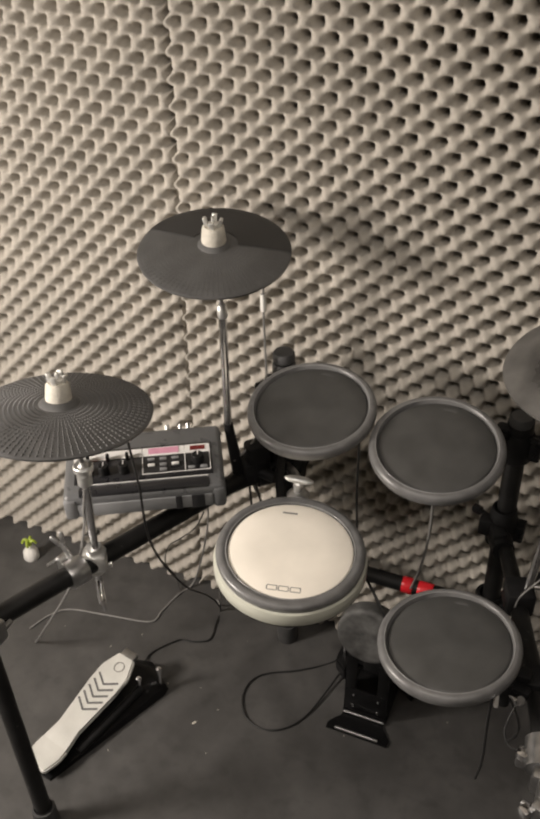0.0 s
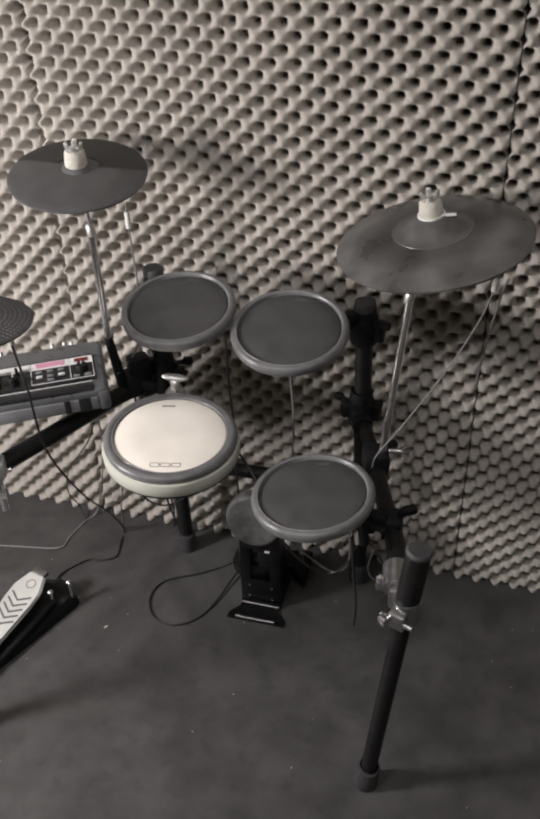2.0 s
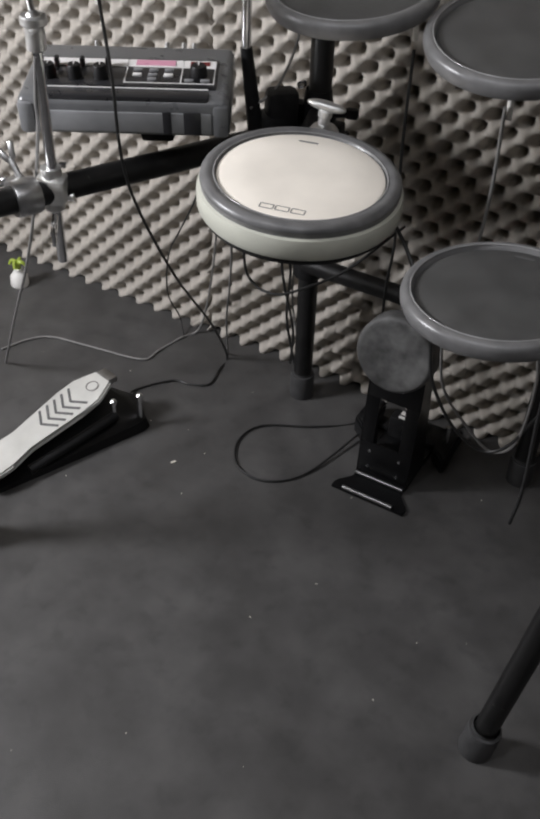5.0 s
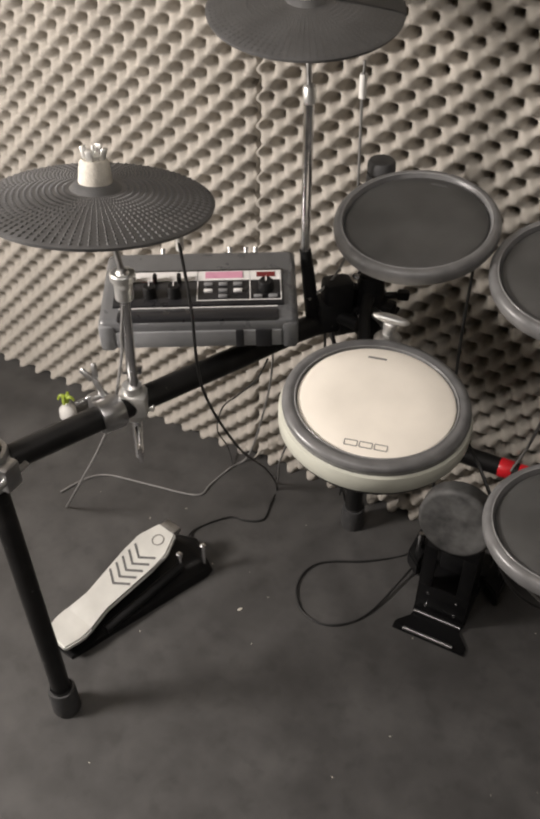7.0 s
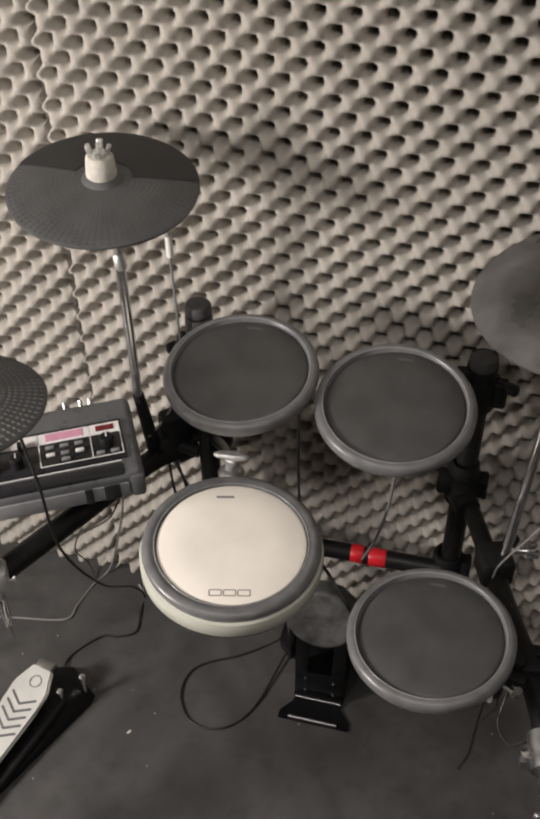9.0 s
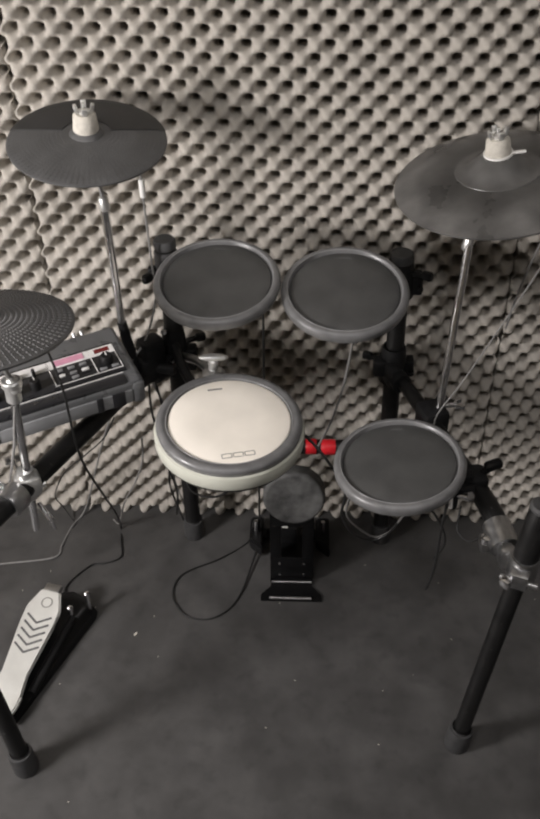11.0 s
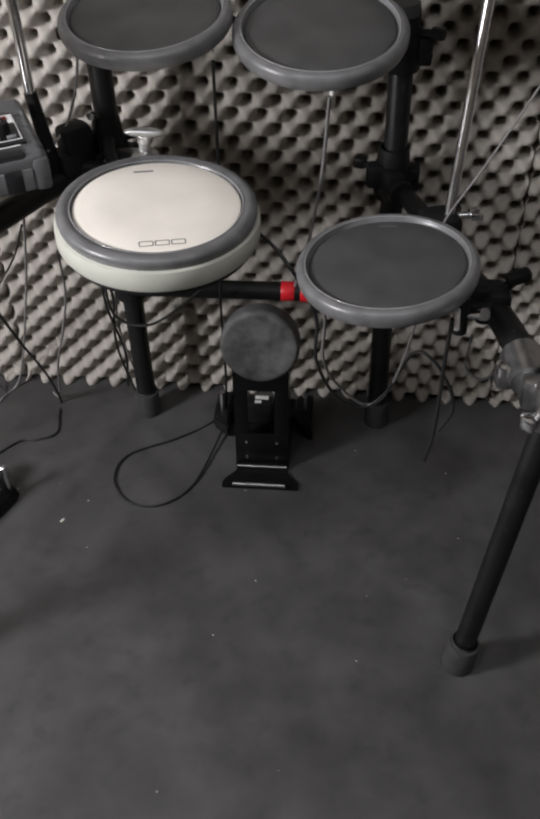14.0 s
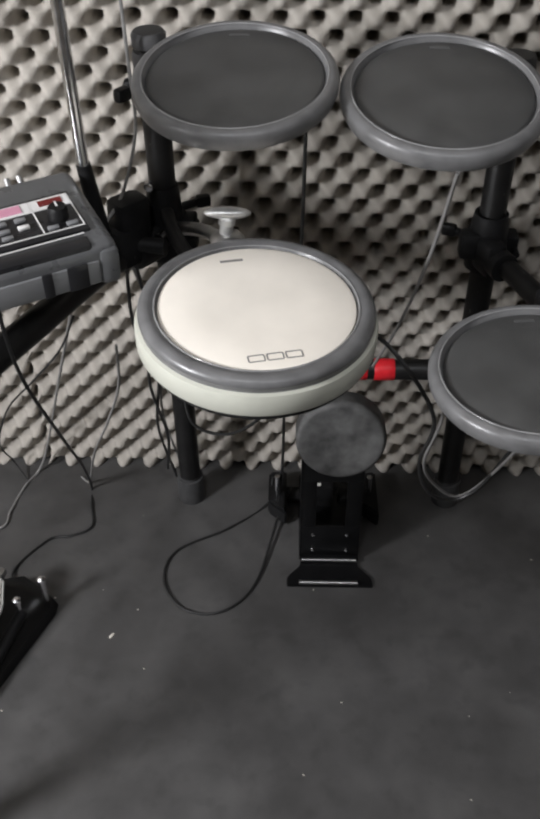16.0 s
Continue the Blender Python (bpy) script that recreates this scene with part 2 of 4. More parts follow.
def prism(outline, z0, z1, bevel=0.0):
    """An outline in x, y raised from z0 to z1."""
    bm = bmesh.new()
    low = [bm.verts.new((x, y, z0)) for x, y in outline]
    high = [bm.verts.new((x, y, z1)) for x, y in outline]
    bm.faces.new(low[::-1])
    bm.faces.new(high)
    n = len(outline)
    for i in range(n):
        bm.faces.new((low[i], low[(i + 1) % n], high[(i + 1) % n], high[i]))
    if bevel:
        bmesh.ops.bevel(bm, geom=bm.edges[:], offset=bevel, segments=2, affect="EDGES")
    return bm


def join(*meshes):
    out = bmesh.new()
    for bm in meshes:
        me = bpy.data.meshes.new("tmp")
        bm.to_mesh(me)
        bm.free()
        out.from_mesh(me)
        bpy.data.meshes.remove(me)
    return out


def smooth_path(points, steps=8):
    pts = [Vector(p) for p in points]
    if len(pts) < 3:
        return pts
    pts = [pts[0] * 2 - pts[1], *pts, pts[-1] * 2 - pts[-2]]
    out = []
    for a, b, c, d in zip(pts, pts[1:], pts[2:], pts[3:]):
        for i in range(steps):
            t = i / steps
            out.append(0.5 * ((2 * b) + (c - a) * t + (2 * a - 5 * b + 4 * c - d) * t * t + (3 * b - a - 3 * c + d) * t ** 3))
    out.append(pts[-2])
    return out


def tube(points, r, seg=12, steps=8, r_end=None):
    """A round rod along a smooth path, with closed ends."""
    path = smooth_path(points, steps)
    bm = bmesh.new()
    rings, side = [], None
    for i, p in enumerate(path):
        way = (path[min(i + 1, len(path) - 1)] - path[max(i - 1, 0)]).normalized()
        if side is None:
            side = way.orthogonal().normalized()
        side = (side - way * side.dot(way)).normalized()
        up = way.cross(side)
        rad = r if r_end is None else r + (r_end - r) * i / (len(path) - 1)
        rings.append([bm.verts.new(p + rad * (math.cos(2 * math.pi * k / seg) * side + math.sin(2 * math.pi * k / seg) * up)) for k in range(seg)])
    for a, b in zip(rings, rings[1:]):
        for k in range(seg):
            bm.faces.new((a[k], a[(k + 1) % seg], b[(k + 1) % seg], b[k]))
    bm.faces.new(rings[0][::-1])
    bm.faces.new(rings[-1])
    return bm


def along(a, b):
    """The pose at a whose z axis points to b."""
    way = Vector(b) - Vector(a)
    return Matrix.Translation(a) @ way.to_track_quat("Z", "Y").to_matrix().to_4x4()


def tilted(c, tx, ty, turn=0.0):
    """The pose at c whose z axis leans by tx degrees towards +x and ty towards +y."""
    n = Vector((math.tan(radians(tx)), math.tan(radians(ty)), 1)).normalized()
    x = Vector((0, 1, 0)).cross(n).normalized()
    y = n.cross(x)
    m = Matrix((x, y, n)).transposed().to_4x4()
    return Matrix.Translation(c) @ m @ pose(0, 0, 0, 0, 0, turn)


# ---- room ----
WALL_Y = 0.105


def structure(name, bm, mat, label):
    return tagged(part(name, bm, mat), label, name.split("_")[0], kind="structure")


structure("floor", box(3.4, 3.0, 0.1, 0, pose(0.2, -1.35, -0.05)), M_FLOOR, "worn charcoal rubber floor with stains and pale specks")
structure("wall_north", box(3.4, 0.1, 2.5, 0, pose(0.2, WALL_Y + 0.05, 1.25)), M_WALL, "plain wall behind the beige acoustic foam")
structure("wall_south", box(3.4, 0.1, 2.5, 0, pose(0.2, -2.75, 1.25)), M_WALL, "plain beige wall closing the booth")
structure("wall_west", box(0.1, 2.82, 2.5, 0, pose(-1.4, -1.295, 1.25)), M_WALL, "plain beige side wall of the booth")
# Unseen wall, darkened so that it bounces less light onto the foam.
structure("wall_east", box(0.1, 2.82, 2.5, 0, pose(1.8, -1.295, 1.25)), M_BOUNCE_CUT, "unseen side wall, coloured dark to cut bounced light")
structure("ceiling", box(3.4, 3.0, 0.1, 0, pose(0.2, -1.35, 2.45)), M_CEIL, "plain pale ceiling of the booth")


def foam_panel(x0, x1, z0, z1, px, pz, ox, oz, label):
    """An egg-crate foam sheet: staggered hollows between broad rounded peaks, its back on the wall."""
    nx, nz = int(round((x1 - x0) / 0.0045)), int(round((z1 - z0) / 0.0045))
    xs, zs = np.linspace(x0, x1, nx + 1), np.linspace(z0, z1, nz + 1)
    gx, gz = np.meshgrid(xs, zs)
    wob = 0.0015 * np.sin(gx * 9 + gz * 5) + 0.001 * np.sin(gx * 23 - gz * 17)
    c = np.cos(2 * np.pi * (gx - ox + wob) / px) * np.cos(2 * np.pi * (gz - oz + wob) / pz)
    k = np.clip((c - 0.20) / 0.70, 0, 1)
    hollow = 0.62 * k * k * (3 - 2 * k) + 0.38 * ((c + 1) / 2) ** 1.2
    gy = 0.084 * hollow + 0.002 * np.sin(gx * 4.1 + gz * 2.3)
    edge = np.minimum.reduce([gx - x0, x1 - gx, gz - z0 + 0.01, z1 - gz])
    gy = gy + 0.003 * np.exp(-np.maximum(edge, 0) / 0.006)
    side = np.minimum(gx - x0, x1 - gx)
    inward = np.where(gx - x0 < x1 - gx, 1.0, -1.0)
    gx = gx + inward * 0.0062 * np.clip(np.sin(2 * np.pi * gz / 0.049), 0, 1) ** 2 * np.exp(-side / 0.014)
    verts = np.stack([gx, gy, gz], -1).reshape(-1, 3)
    idx = np.arange((nx + 1) * (nz + 1)).reshape(nz + 1, nx + 1)
    quads = np.stack([idx[:-1, :-1], idx[:-1, 1:], idx[1:, 1:], idx[1:, :-1]], -1).reshape(-1, 4)
    rim = np.concatenate([idx[0, :], idx[1:, -1], idx[-1, -2::-1], idx[-2:0:-1, 0]])
    back = verts[rim].copy()
    back[:, 1] = WALL_Y - 0.001
    base = len(verts)
    n = len(rim)
    k = np.arange(n)
    skirt = np.stack([rim[k], base + k, base + (k + 1) % n, rim[(k + 1) % n]], -1)
    me = bpy.data.meshes.new("foam_panel")
    me.from_pydata(np.concatenate([verts, back]).tolist(), [], np.concatenate([quads, skirt]).tolist())
    me.polygons.foreach_set("use_smooth", np.r_[np.ones(len(quads), bool), np.zeros(n, bool)])
    me.materials.append(M_FOAM)
    ob = new("acoustic_foam_panel", me)
    return tagged(ob, label, "foam panel", "foam panels on the wall")


FOAM_P, FOAM_Q = 0.0491, 0.0489
foam_panel(-1.282, -0.2822, 0.0, 2.0, 0.0497, 0.0503, -0.342, 1.203, "beige egg-crate acoustic foam panel on the wall beside the module")
foam_panel(-0.2806, 0.6835, 0.0, 2.0, FOAM_P, FOAM_Q, 0.131, 1.176, "beige egg-crate acoustic foam panel on the wall behind the pads")
foam_panel(0.6852, 1.70, 0.0, 2.0, 0.0465, 0.0478, 0.720, 0.715, "beige egg-crate acoustic foam panel on the wall past the ride cymbal")


# ---- drum rack ----
MID, REAR, LEG_R, LEG_L = (0.0, -0.1), (0.449, -0.09), (0.586, -0.613), (-0.251, -0.705)
rack = thing("drum_rack", pose(0, 0, 0), "black tubular drum rack with grey rubber feet", "drum rack")


def foot():
    return lathe([(0, 0), (0.0235, 0), (0.0245, 0.004), (0.0235, 0.05), (0.0225, 0.054), (0.0185, 0.054), (0.0185, 0.06)], 28)


def post(x, y, top, r=0.0182):
    p = part("post", lathe([(0, 0.01), (r, 0.01), (r, top - 0.004), (r - 0.003, top), (0, top)], 28), M_PIPE, rack, m=pose(x, y, 0))
    part("foot", foot(), M_FOOT, p, "grey rubber foot")
    return p


def collar(at, r, h, mat=None, parent=None, m=None):
    return part("clamp", join(lathe([(r - 0.006, -h / 2), (r, -h / 2), (r + 0.002, -h / 2 + 0.004), (r + 0.002, h / 2 - 0.004), (r, h / 2), (r - 0.006, h / 2)], 24),
                              box(0.022, 0.03, h * 0.7, 0.004, pose(r + 0.006, 0, 0)),
                              tube([(r + 0.012, -0.03, 0), (r + 0.012, 0.03, 0)], 0.005, 10)), mat or M_BLACK, parent or rack, m=m or pose(*at))


mid_post = post(*MID, 0.828)
rear_post = post(*REAR, 0.80)
mid_post.matrix_basis = along((0.0, -0.068, 0), (0.0, -0.104, 0.80))
rear_post.matrix_basis = along((0.457, -0.060, 0), (0.449, -0.094, 0.80))
leg_r = post(*LEG_R, 0.655, 0.0158)
leg_r.matrix_basis = along((*LEG_R, 0), (0.648, -0.61, 0.655))
leg_l = post(*LEG_L, 0.60, 0.0165)
leg_l.matrix_basis = along((*LEG_L, 0), (-0.305, -0.70, 0.60))
part("cap", lathe([(0.0183, 0.0), (0.0215, 0.003), (0.0215, 0.016), (0.0185, 0.020), (0, 0.0205)], 24), M_FOOT, mid_post, m=pose(0, 0, 0.814))
part("cap", lathe([(0.0183, 0.0), (0.0215, 0.003), (0.0215, 0.016), (0.0185, 0.020), (0, 0.0205)], 24), M_FOOT, rear_post, m=pose(0, 0, 0.786))
part("sleeve", lathe([(0.0184, 0.760), (0.0220, 0.762), (0.0225, 0.767), (0.0225, 0.807), (0.0205, 0.811), (0.0184, 0.811)], 28), M_FOOT, mid_post, "grey plastic sleeve")
part("sleeve", lathe([(0.0168, 0.52), (0.021, 0.521), (0.021, 0.652), (0.019, 0.655), (0, 0.655)], 28), M_PIPE, leg_r)
part("cap", lathe([(0.0205, 0.0), (0.0222, 0.001), (0.0222, 0.005), (0.019, 0.009), (0, 0.0095)], 24), M_FOOT, leg_r, m=pose(0, 0, 0.651))
part("cap", lathe([(0.0182, 0.0), (0.0195, 0.001), (0.0195, 0.006), (0.017, 0.008), (0, 0.008)], 24), M_FOOT, leg_l, m=pose(0, 0, 0.595))

LEFT_PIPE = [(0.0, -0.1, 0.555), (-0.07, -0.19, 0.555), (-0.135, -0.333, 0.555), (-0.207, -0.494, 0.555), (-0.293, -0.69, 0.553)]
RIGHT_PIPE = [(0.449, -0.09, 0.535), (0.500, -0.225, 0.537), (0.545, -0.35, 0.535), (0.588, -0.46, 0.53), (0.626, -0.585, 0.518)]
part("side_pipe", tube(LEFT_PIPE, 0.019, 20), M_PIPE, rack)
part("side_pipe", tube(RIGHT_PIPE, 0.0135, 20, 8, 0.0195), M_PIPE, rack)
bar = part("cross_bar", tube([(0.0, -0.1, 0.318), (0.442, -0.09, 0.318)], 0.0165, 20), M_PIPE, rack)
part("tape_band", lathe([(0.0168, -0.012), (0.0175, -0.011), (0.0175, 0.011), (0.0168, 0.012)], 24), M_RED, bar, "red tape band", m=along((0.284, -0.093, 0.318), (0.4, -0.09, 0.318)))
part("tape_band", lathe([(0.0168, -0.016), (0.0175, -0.015), (0.0175, 0.015), (0.0168, 0.016)], 24), M_RED, bar, "red tape band", m=along((0.322, -0.093, 0.318), (0.4, -0.09, 0.318)))
for x, y, z, h in ((*MID, 0.555, 0.075), (*MID, 0.318, 0.06), (*REAR, 0.537, 0.055), (*REAR, 0.318, 0.06), (*REAR, 0.74, 0.06)):
    collar((x, y + 0.04 * (0.72 - z), z), 0.026, h)
collar((-0.300, -0.70, 0.553), 0.028, 0.06, M_STEEL)
collar((0, 0, 0), 0.0225, 0.05, M_STEEL, m=pose(0.636, -0.610, 0.52, 0, 5, 250))
part("bolt", join(tube([(0, 0.02, 0), (0, -0.022, 0)], 0.006, 12), box(0.018, 0.016, 0.018, 0.004, pose(0, -0.026, 0))), M_CHROME, rack, "chrome clamp bolt", m=pose(0.620, -0.626, 0.518, 0, 0, -40))
part("clamp", join(tube([(0.604, -0.525, 0.527), (0.613, -0.572, 0.520)], 0.0245, 24), box(0.03, 0.03, 0.045, 0.008, pose(0.616, -0.584, 0.515)), box(0.022, 0.03, 0.02, 0.005, pose(0.585, -0.553, 0.51))), M_STEEL, rack, "grey steel pipe clamp")
part("bolt", lathe([(0, 0), (0.009, 0), (0.009, 0.012), (0.004, 0.013), (0, 0.016)], 12), M_CHROME, rack, "chrome clamp bolt", m=pose(0.582, -0.56, 0.52))
part("knob", join(tube([(0.58, -0.43, 0.545), (0.60, -0.426, 0.566)], 0.007, 10), box(0.034, 0.02, 0.016, 0.007, pose(0.606, -0.425, 0.572, 0, -20, 10))), M_GLOSS, rack, "black wing knob")
part("clamp", join(box(0.046, 0.05, 0.046, 0.010, pose(0.575, -0.43, 0.536, 0, 0, 8)), box(0.05, 0.026, 0.022, 0.006, pose(0.545, -0.44, 0.555))), M_BLACK, rack)


# ---- pads ----
def round_pad(name, r, m, head_mat, shell_mat, rim_mat, label, category, group, depth=0.05):
    pad = thing(name, m, label, category, group)
    inner = r * 0.862
    rim = [(inner, -0.011), (inner, -0.0062), (inner + 0.0042, 0.0002), *ring_arc(r - 0.0085, -0.0075, 0.0085, 0.0085, 105, 0, 10), (r - 0.0003, -0.014), (r - 0.003, -0.0205), (r - 0.011, -0.0225)]
    part("rim", lathe(rim, 72), rim_mat, pad)
    part("head", lathe([(0, -0.0026), (inner * 0.6, -0.0027), (inner * 0.955, -0.0030), (inner * 0.985, -0.0044), (inner + 0.0005, -0.0075)], 64), head_mat, pad)
    part("lip", lathe(ring_arc(inner + 0.0040, 0.0003, 0.0011, 0.0011, 0, 360, 10), 72), M_LIP_GLINT, pad, "glossy inner lip of the rim, coloured pale for its glint")
    part("shell", lathe([(r - 0.014, -0.014), (r - 0.013, -0.019), (r - 0.024, -depth * 0.6), (r - 0.045, -depth * 0.8), (0, -depth * 0.8)], 56), shell_mat, pad)
    return pad


TOMS = {"a": ((0.115, -0.256, 0.838), -0.8, -11.5), "b": ((0.339, -0.262, 0.825), 0.5, -13.5), "c": ((0.437, -0.470, 0.616), -4.5, -2.5)}
PLUGS = {"a": (0.075, 0.03, -0.045), "b": (0.02, -0.06, -0.045), "c": (0.084, -0.036, -0.05)}
for key, (c, tx, ty) in TOMS.items():
    lab = {"a": "dark grey round rubber tom pad on the middle post", "b": "dark grey round rubber tom pad on the rear post", "c": "dark grey round rubber floor tom pad beside the leg"}[key]
    pad = round_pad("tom_pad", 0.112, tilted(c, tx, ty), M_HEAD, M_BLACK, M_RIM, lab, "drum pad", "tom pads on the rack")
    part("mark", box(0.022, 0.004, 0.0005, 0), M_FAINT, pad, "faint printed mark", m=pose(0, 0.082, -0.0027))
    jack = part("jack", tube([(0, 0, 0), (0, 0, -0.03)], 0.004, 10), M_WHITE, pad, "white cable plug", m=pose(*PLUGS[key]))

snare = thing("snare_pad", tilted((0.144, -0.412, 0.646), 2.0, -3.4, 15), "cream snare pad with a dark rubber rim", "drum pad")
part("shell", lathe([(0.122, -0.009), (0.1305, -0.012), (0.1320, -0.017), (0.1316, -0.036), (0.129, -0.040), (0.118, -0.040)], 72), M_SHELL, snare)
part("base", lathe([(0.126, -0.038), (0.128, -0.043), (0.124, -0.049), (0.06, -0.060), (0, -0.060)], 64), M_BLACK, snare)
part("rim", lathe([(0.1062, -0.008), (0.1077, -0.001), (0.1102, 0.0035), *ring_arc(0.1182, -0.0025, 0.0098, 0.008, 120, -35, 12), (0.1265, -0.011)], 72), M_RIM, snare)
part("lip", lathe(ring_arc(0.1100, 0.0034, 0.0012, 0.0012, 0, 360, 10), 72), M_LIP_GLINT, snare, "glossy inner lip of the rim, coloured pale for its glint")
part("head", lathe([(0, 0.0032), (0.06, 0.0031), (0.102, 0.0028), (0.1063, 0.0014), (0.1072, -0.0015), (0.1072, -0.006)], 64), M_CREAM, snare)
for i in range(3):
    x, w, h, b = (i - 1) * 0.0195, 0.0165, 0.0095, 0.0015
    part("mark", join(box(w, b, 0.0005, 0, pose(0, h / 2, 0)), box(w, b, 0.0005, 0, pose(0, -h / 2, 0)), box(b, h - b, 0.0005, 0, pose(-w / 2, 0, 0)), box(b, h - b, 0.0005, 0, pose(w / 2, 0, 0))),
         M_GREY, snare, "grey printed outline mark", m=pose(x, -0.088, 0.0029))
part("mark", box(0.026, 0.004, 0.0005, 0), M_GREY, snare, "grey printed mark", m=pose(-0.012, 0.083, 0.0028))

WING = (0.102, -0.276, 0.669)
mount = part("mount", join(box(0.03, 0.04, 0.022, 0.006, pose(0, 0, -0.03)), lathe([(0, -0.024), (0.02, -0.024), (0.021, -0.020), (0.016, -0.014), (0.010, -0.011), (0, -0.011)], 24), tube([(0, 0.015, -0.035), (-0.04, 0.09, -0.06), (-0.085, 0.15, -0.09)], 0.009, 12)), M_STEEL, snare, "steel mounting rod", m=snare.matrix_basis.inverted() @ pose(*WING))
wings = bmesh.new()
bmesh.ops.create_icosphere(wings, subdivisions=3, radius=1.0, matrix=pose(0, 0, 0.014) @ Matrix.Diagonal((0.028, 0.009, 0.007, 1)))
part("wing_bolt", join(lathe([(0, -0.018), (0.008, -0.018), (0.008, -0.002), (0.010, 0.0), (0.010, 0.008), (0.006, 0.012), (0, 0.012)], 18), wings), M_WORN, mount, "worn chrome wing bolt", m=pose(0, 0, 0.0, 0, 6, 12))


# ---- cymbals ----
def cymbal_profile(r, bell, rise, flare=False):
    if flare:
        top = [(0.006, 0.049), (0.02, 0.048), (0.032, 0.040), (0.046, 0.0275), (0.058, 0.0215), (0.078, 0.0205), (0.110, 0.018), (0.140, 0.011), (0.163, 0.003), (r, 0.0), (r - 0.001, -0.004), (r - 0.006, -0.005)]
        return top + [(rr - 0.004, z - 0.008) for rr, z in top[2:9]][::-1] + [(0.006, rise - 0.002)]
    top = [(0.006, rise + 0.012), (bell * 0.6, rise + 0.0115), (bell * 0.9, rise + 0.008), (bell * 1.1, rise + 0.002)]
    for i in range(1, 9):
        k = i / 8
        top.append((bell * 1.1 + (r - 0.004 - bell * 1.1) * k, (rise + 0.002) * (1 - k ** 1.4) + 0.002 * k))
    top += [(r, 0.0), (r - 0.001, -0.004), (r - 0.006, -0.005)]
    low = [(rr - 0.004, z - 0.008) for rr, z in top[3:10]][::-1]
    return top + low + [(0.006, rise - 0.002)]


def cymbal(m, r, bell, rise, label, dots, unlit_back, mat=None):
    cym = thing("cymbal_pad", m, label, "cymbal pad", "rubber cymbal pads on stands")
    prof = cymbal_profile(r, bell, rise, mat is not None)
    part("disc", lathe(prof, 96), mat or M_CYM, cym)
    # Smooth back half, its colour darkened to imitate less light than the front.
    if unlit_back:
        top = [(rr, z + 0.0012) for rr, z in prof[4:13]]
        part("back_section", lathe([(top[0][0], top[0][1] - 0.002), *top, (top[-1][0], top[-1][1] - 0.002)], 60, 21, 175), M_CYM_UNLIT, cym, "smooth back section with its unlit tone painted in")
    if dots:
        bm = bmesh.new()
        rng = random.Random(3)
        top = prof[4:13]
        for ring in range(14):
            rr = bell * 1.35 + (r * 0.95 - bell * 1.35) * ring / 13
            z = np.interp(rr, [p[0] for p in top], [p[1] for p in top])
            n = 84
            for i in range(n):
                a = 2 * math.pi * i / n
                if unlit_back and 0.36 < a % (2 * math.pi) < 3.06:
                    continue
                s = 0.0011 + 0.0013 * ring / 13
                tip = bm.verts.new((rr * math.cos(a), rr * math.sin(a), z + (0.0018 if not unlit_back else 0.0004)))
                base = [bm.verts.new(((rr + dr * s * 2.0) * math.cos(a + da * s / rr), (rr + dr * s * 2.0) * math.sin(a + da * s / rr), z - 0.0002)) for dr, da in ((1, 0), (0, 1), (-1, 0), (0, -1))]
                for k in range(4):
                    bm.faces.new((base[k], base[(k + 1) % 4], tip))
        tagged(part("studs", bm, M_CYM, cym), kind="stuff")
    return cym


def wing_nut(parent, z, mat_holder, prongs=True):
    part("felt", lathe([(0.004, z - 0.004), (0.0205, z - 0.004), (0.0215, z), (0.0190, z + 0.025), (0.0155, z + 0.029), (0, z + 0.028)], 28), mat_holder, parent, "pale felt and sleeve")
    nut = [lathe([(0, z + 0.028), (0.009, z + 0.028), (0.009, z + 0.033), (0.005, z + 0.036), (0, z + 0.036)], 16)]
    for a in (15, 105, 195, 285):
        nut.append(box(0.006, 0.009, 0.016, 0.0015, pose(0, 0, z + 0.036, 0, 0, a) @ pose(0.013, 0, 0, 0, 14, 0)))
    nut.append(tube([(0, 0, z + 0.03), (0, 0, z + 0.046)], 0.003, 10))
    part("wing_nut", join(*nut), M_WORN, parent, "chrome wing nut")


CRASH_M = tilted((-0.099, -0.182, 1.054), 4.0, -9.0)
RIDE_M = tilted((0.585, -0.202, 1.001), -9.0, -5.0)
HAT_M = tilted((-0.228, -0.495, 0.880), -2.0, 7.0)
crash = cymbal(CRASH_M, 0.133, 0.026, 0.012, "dark rubber crash cymbal pad, its smooth back half painted as unlit", True, True)
ride = cymbal(RIDE_M, 0.1715, 0.052, 0.024, "large dark rubber ride cymbal pad on a chrome rod", False, False, M_RIDE)
hat = cymbal(HAT_M, 0.150, 0.030, 0.016, "grey studded rubber hi-hat cymbal pad", True, False)
part("bell", lathe([(0.006, 0.0512), (0.0204, 0.0501), (0.0332, 0.0419), (0.0468, 0.0294), (0.0585, 0.0230), (0.070, 0.0219), (0.0715, 0.0190)], 96), M_BELL, ride, "paler raised bell")
wing_nut(crash, 0.022, M_FELT)
wing_nut(ride, 0.048, M_FELT)
wing_nut(hat, 0.026, M_FELT)
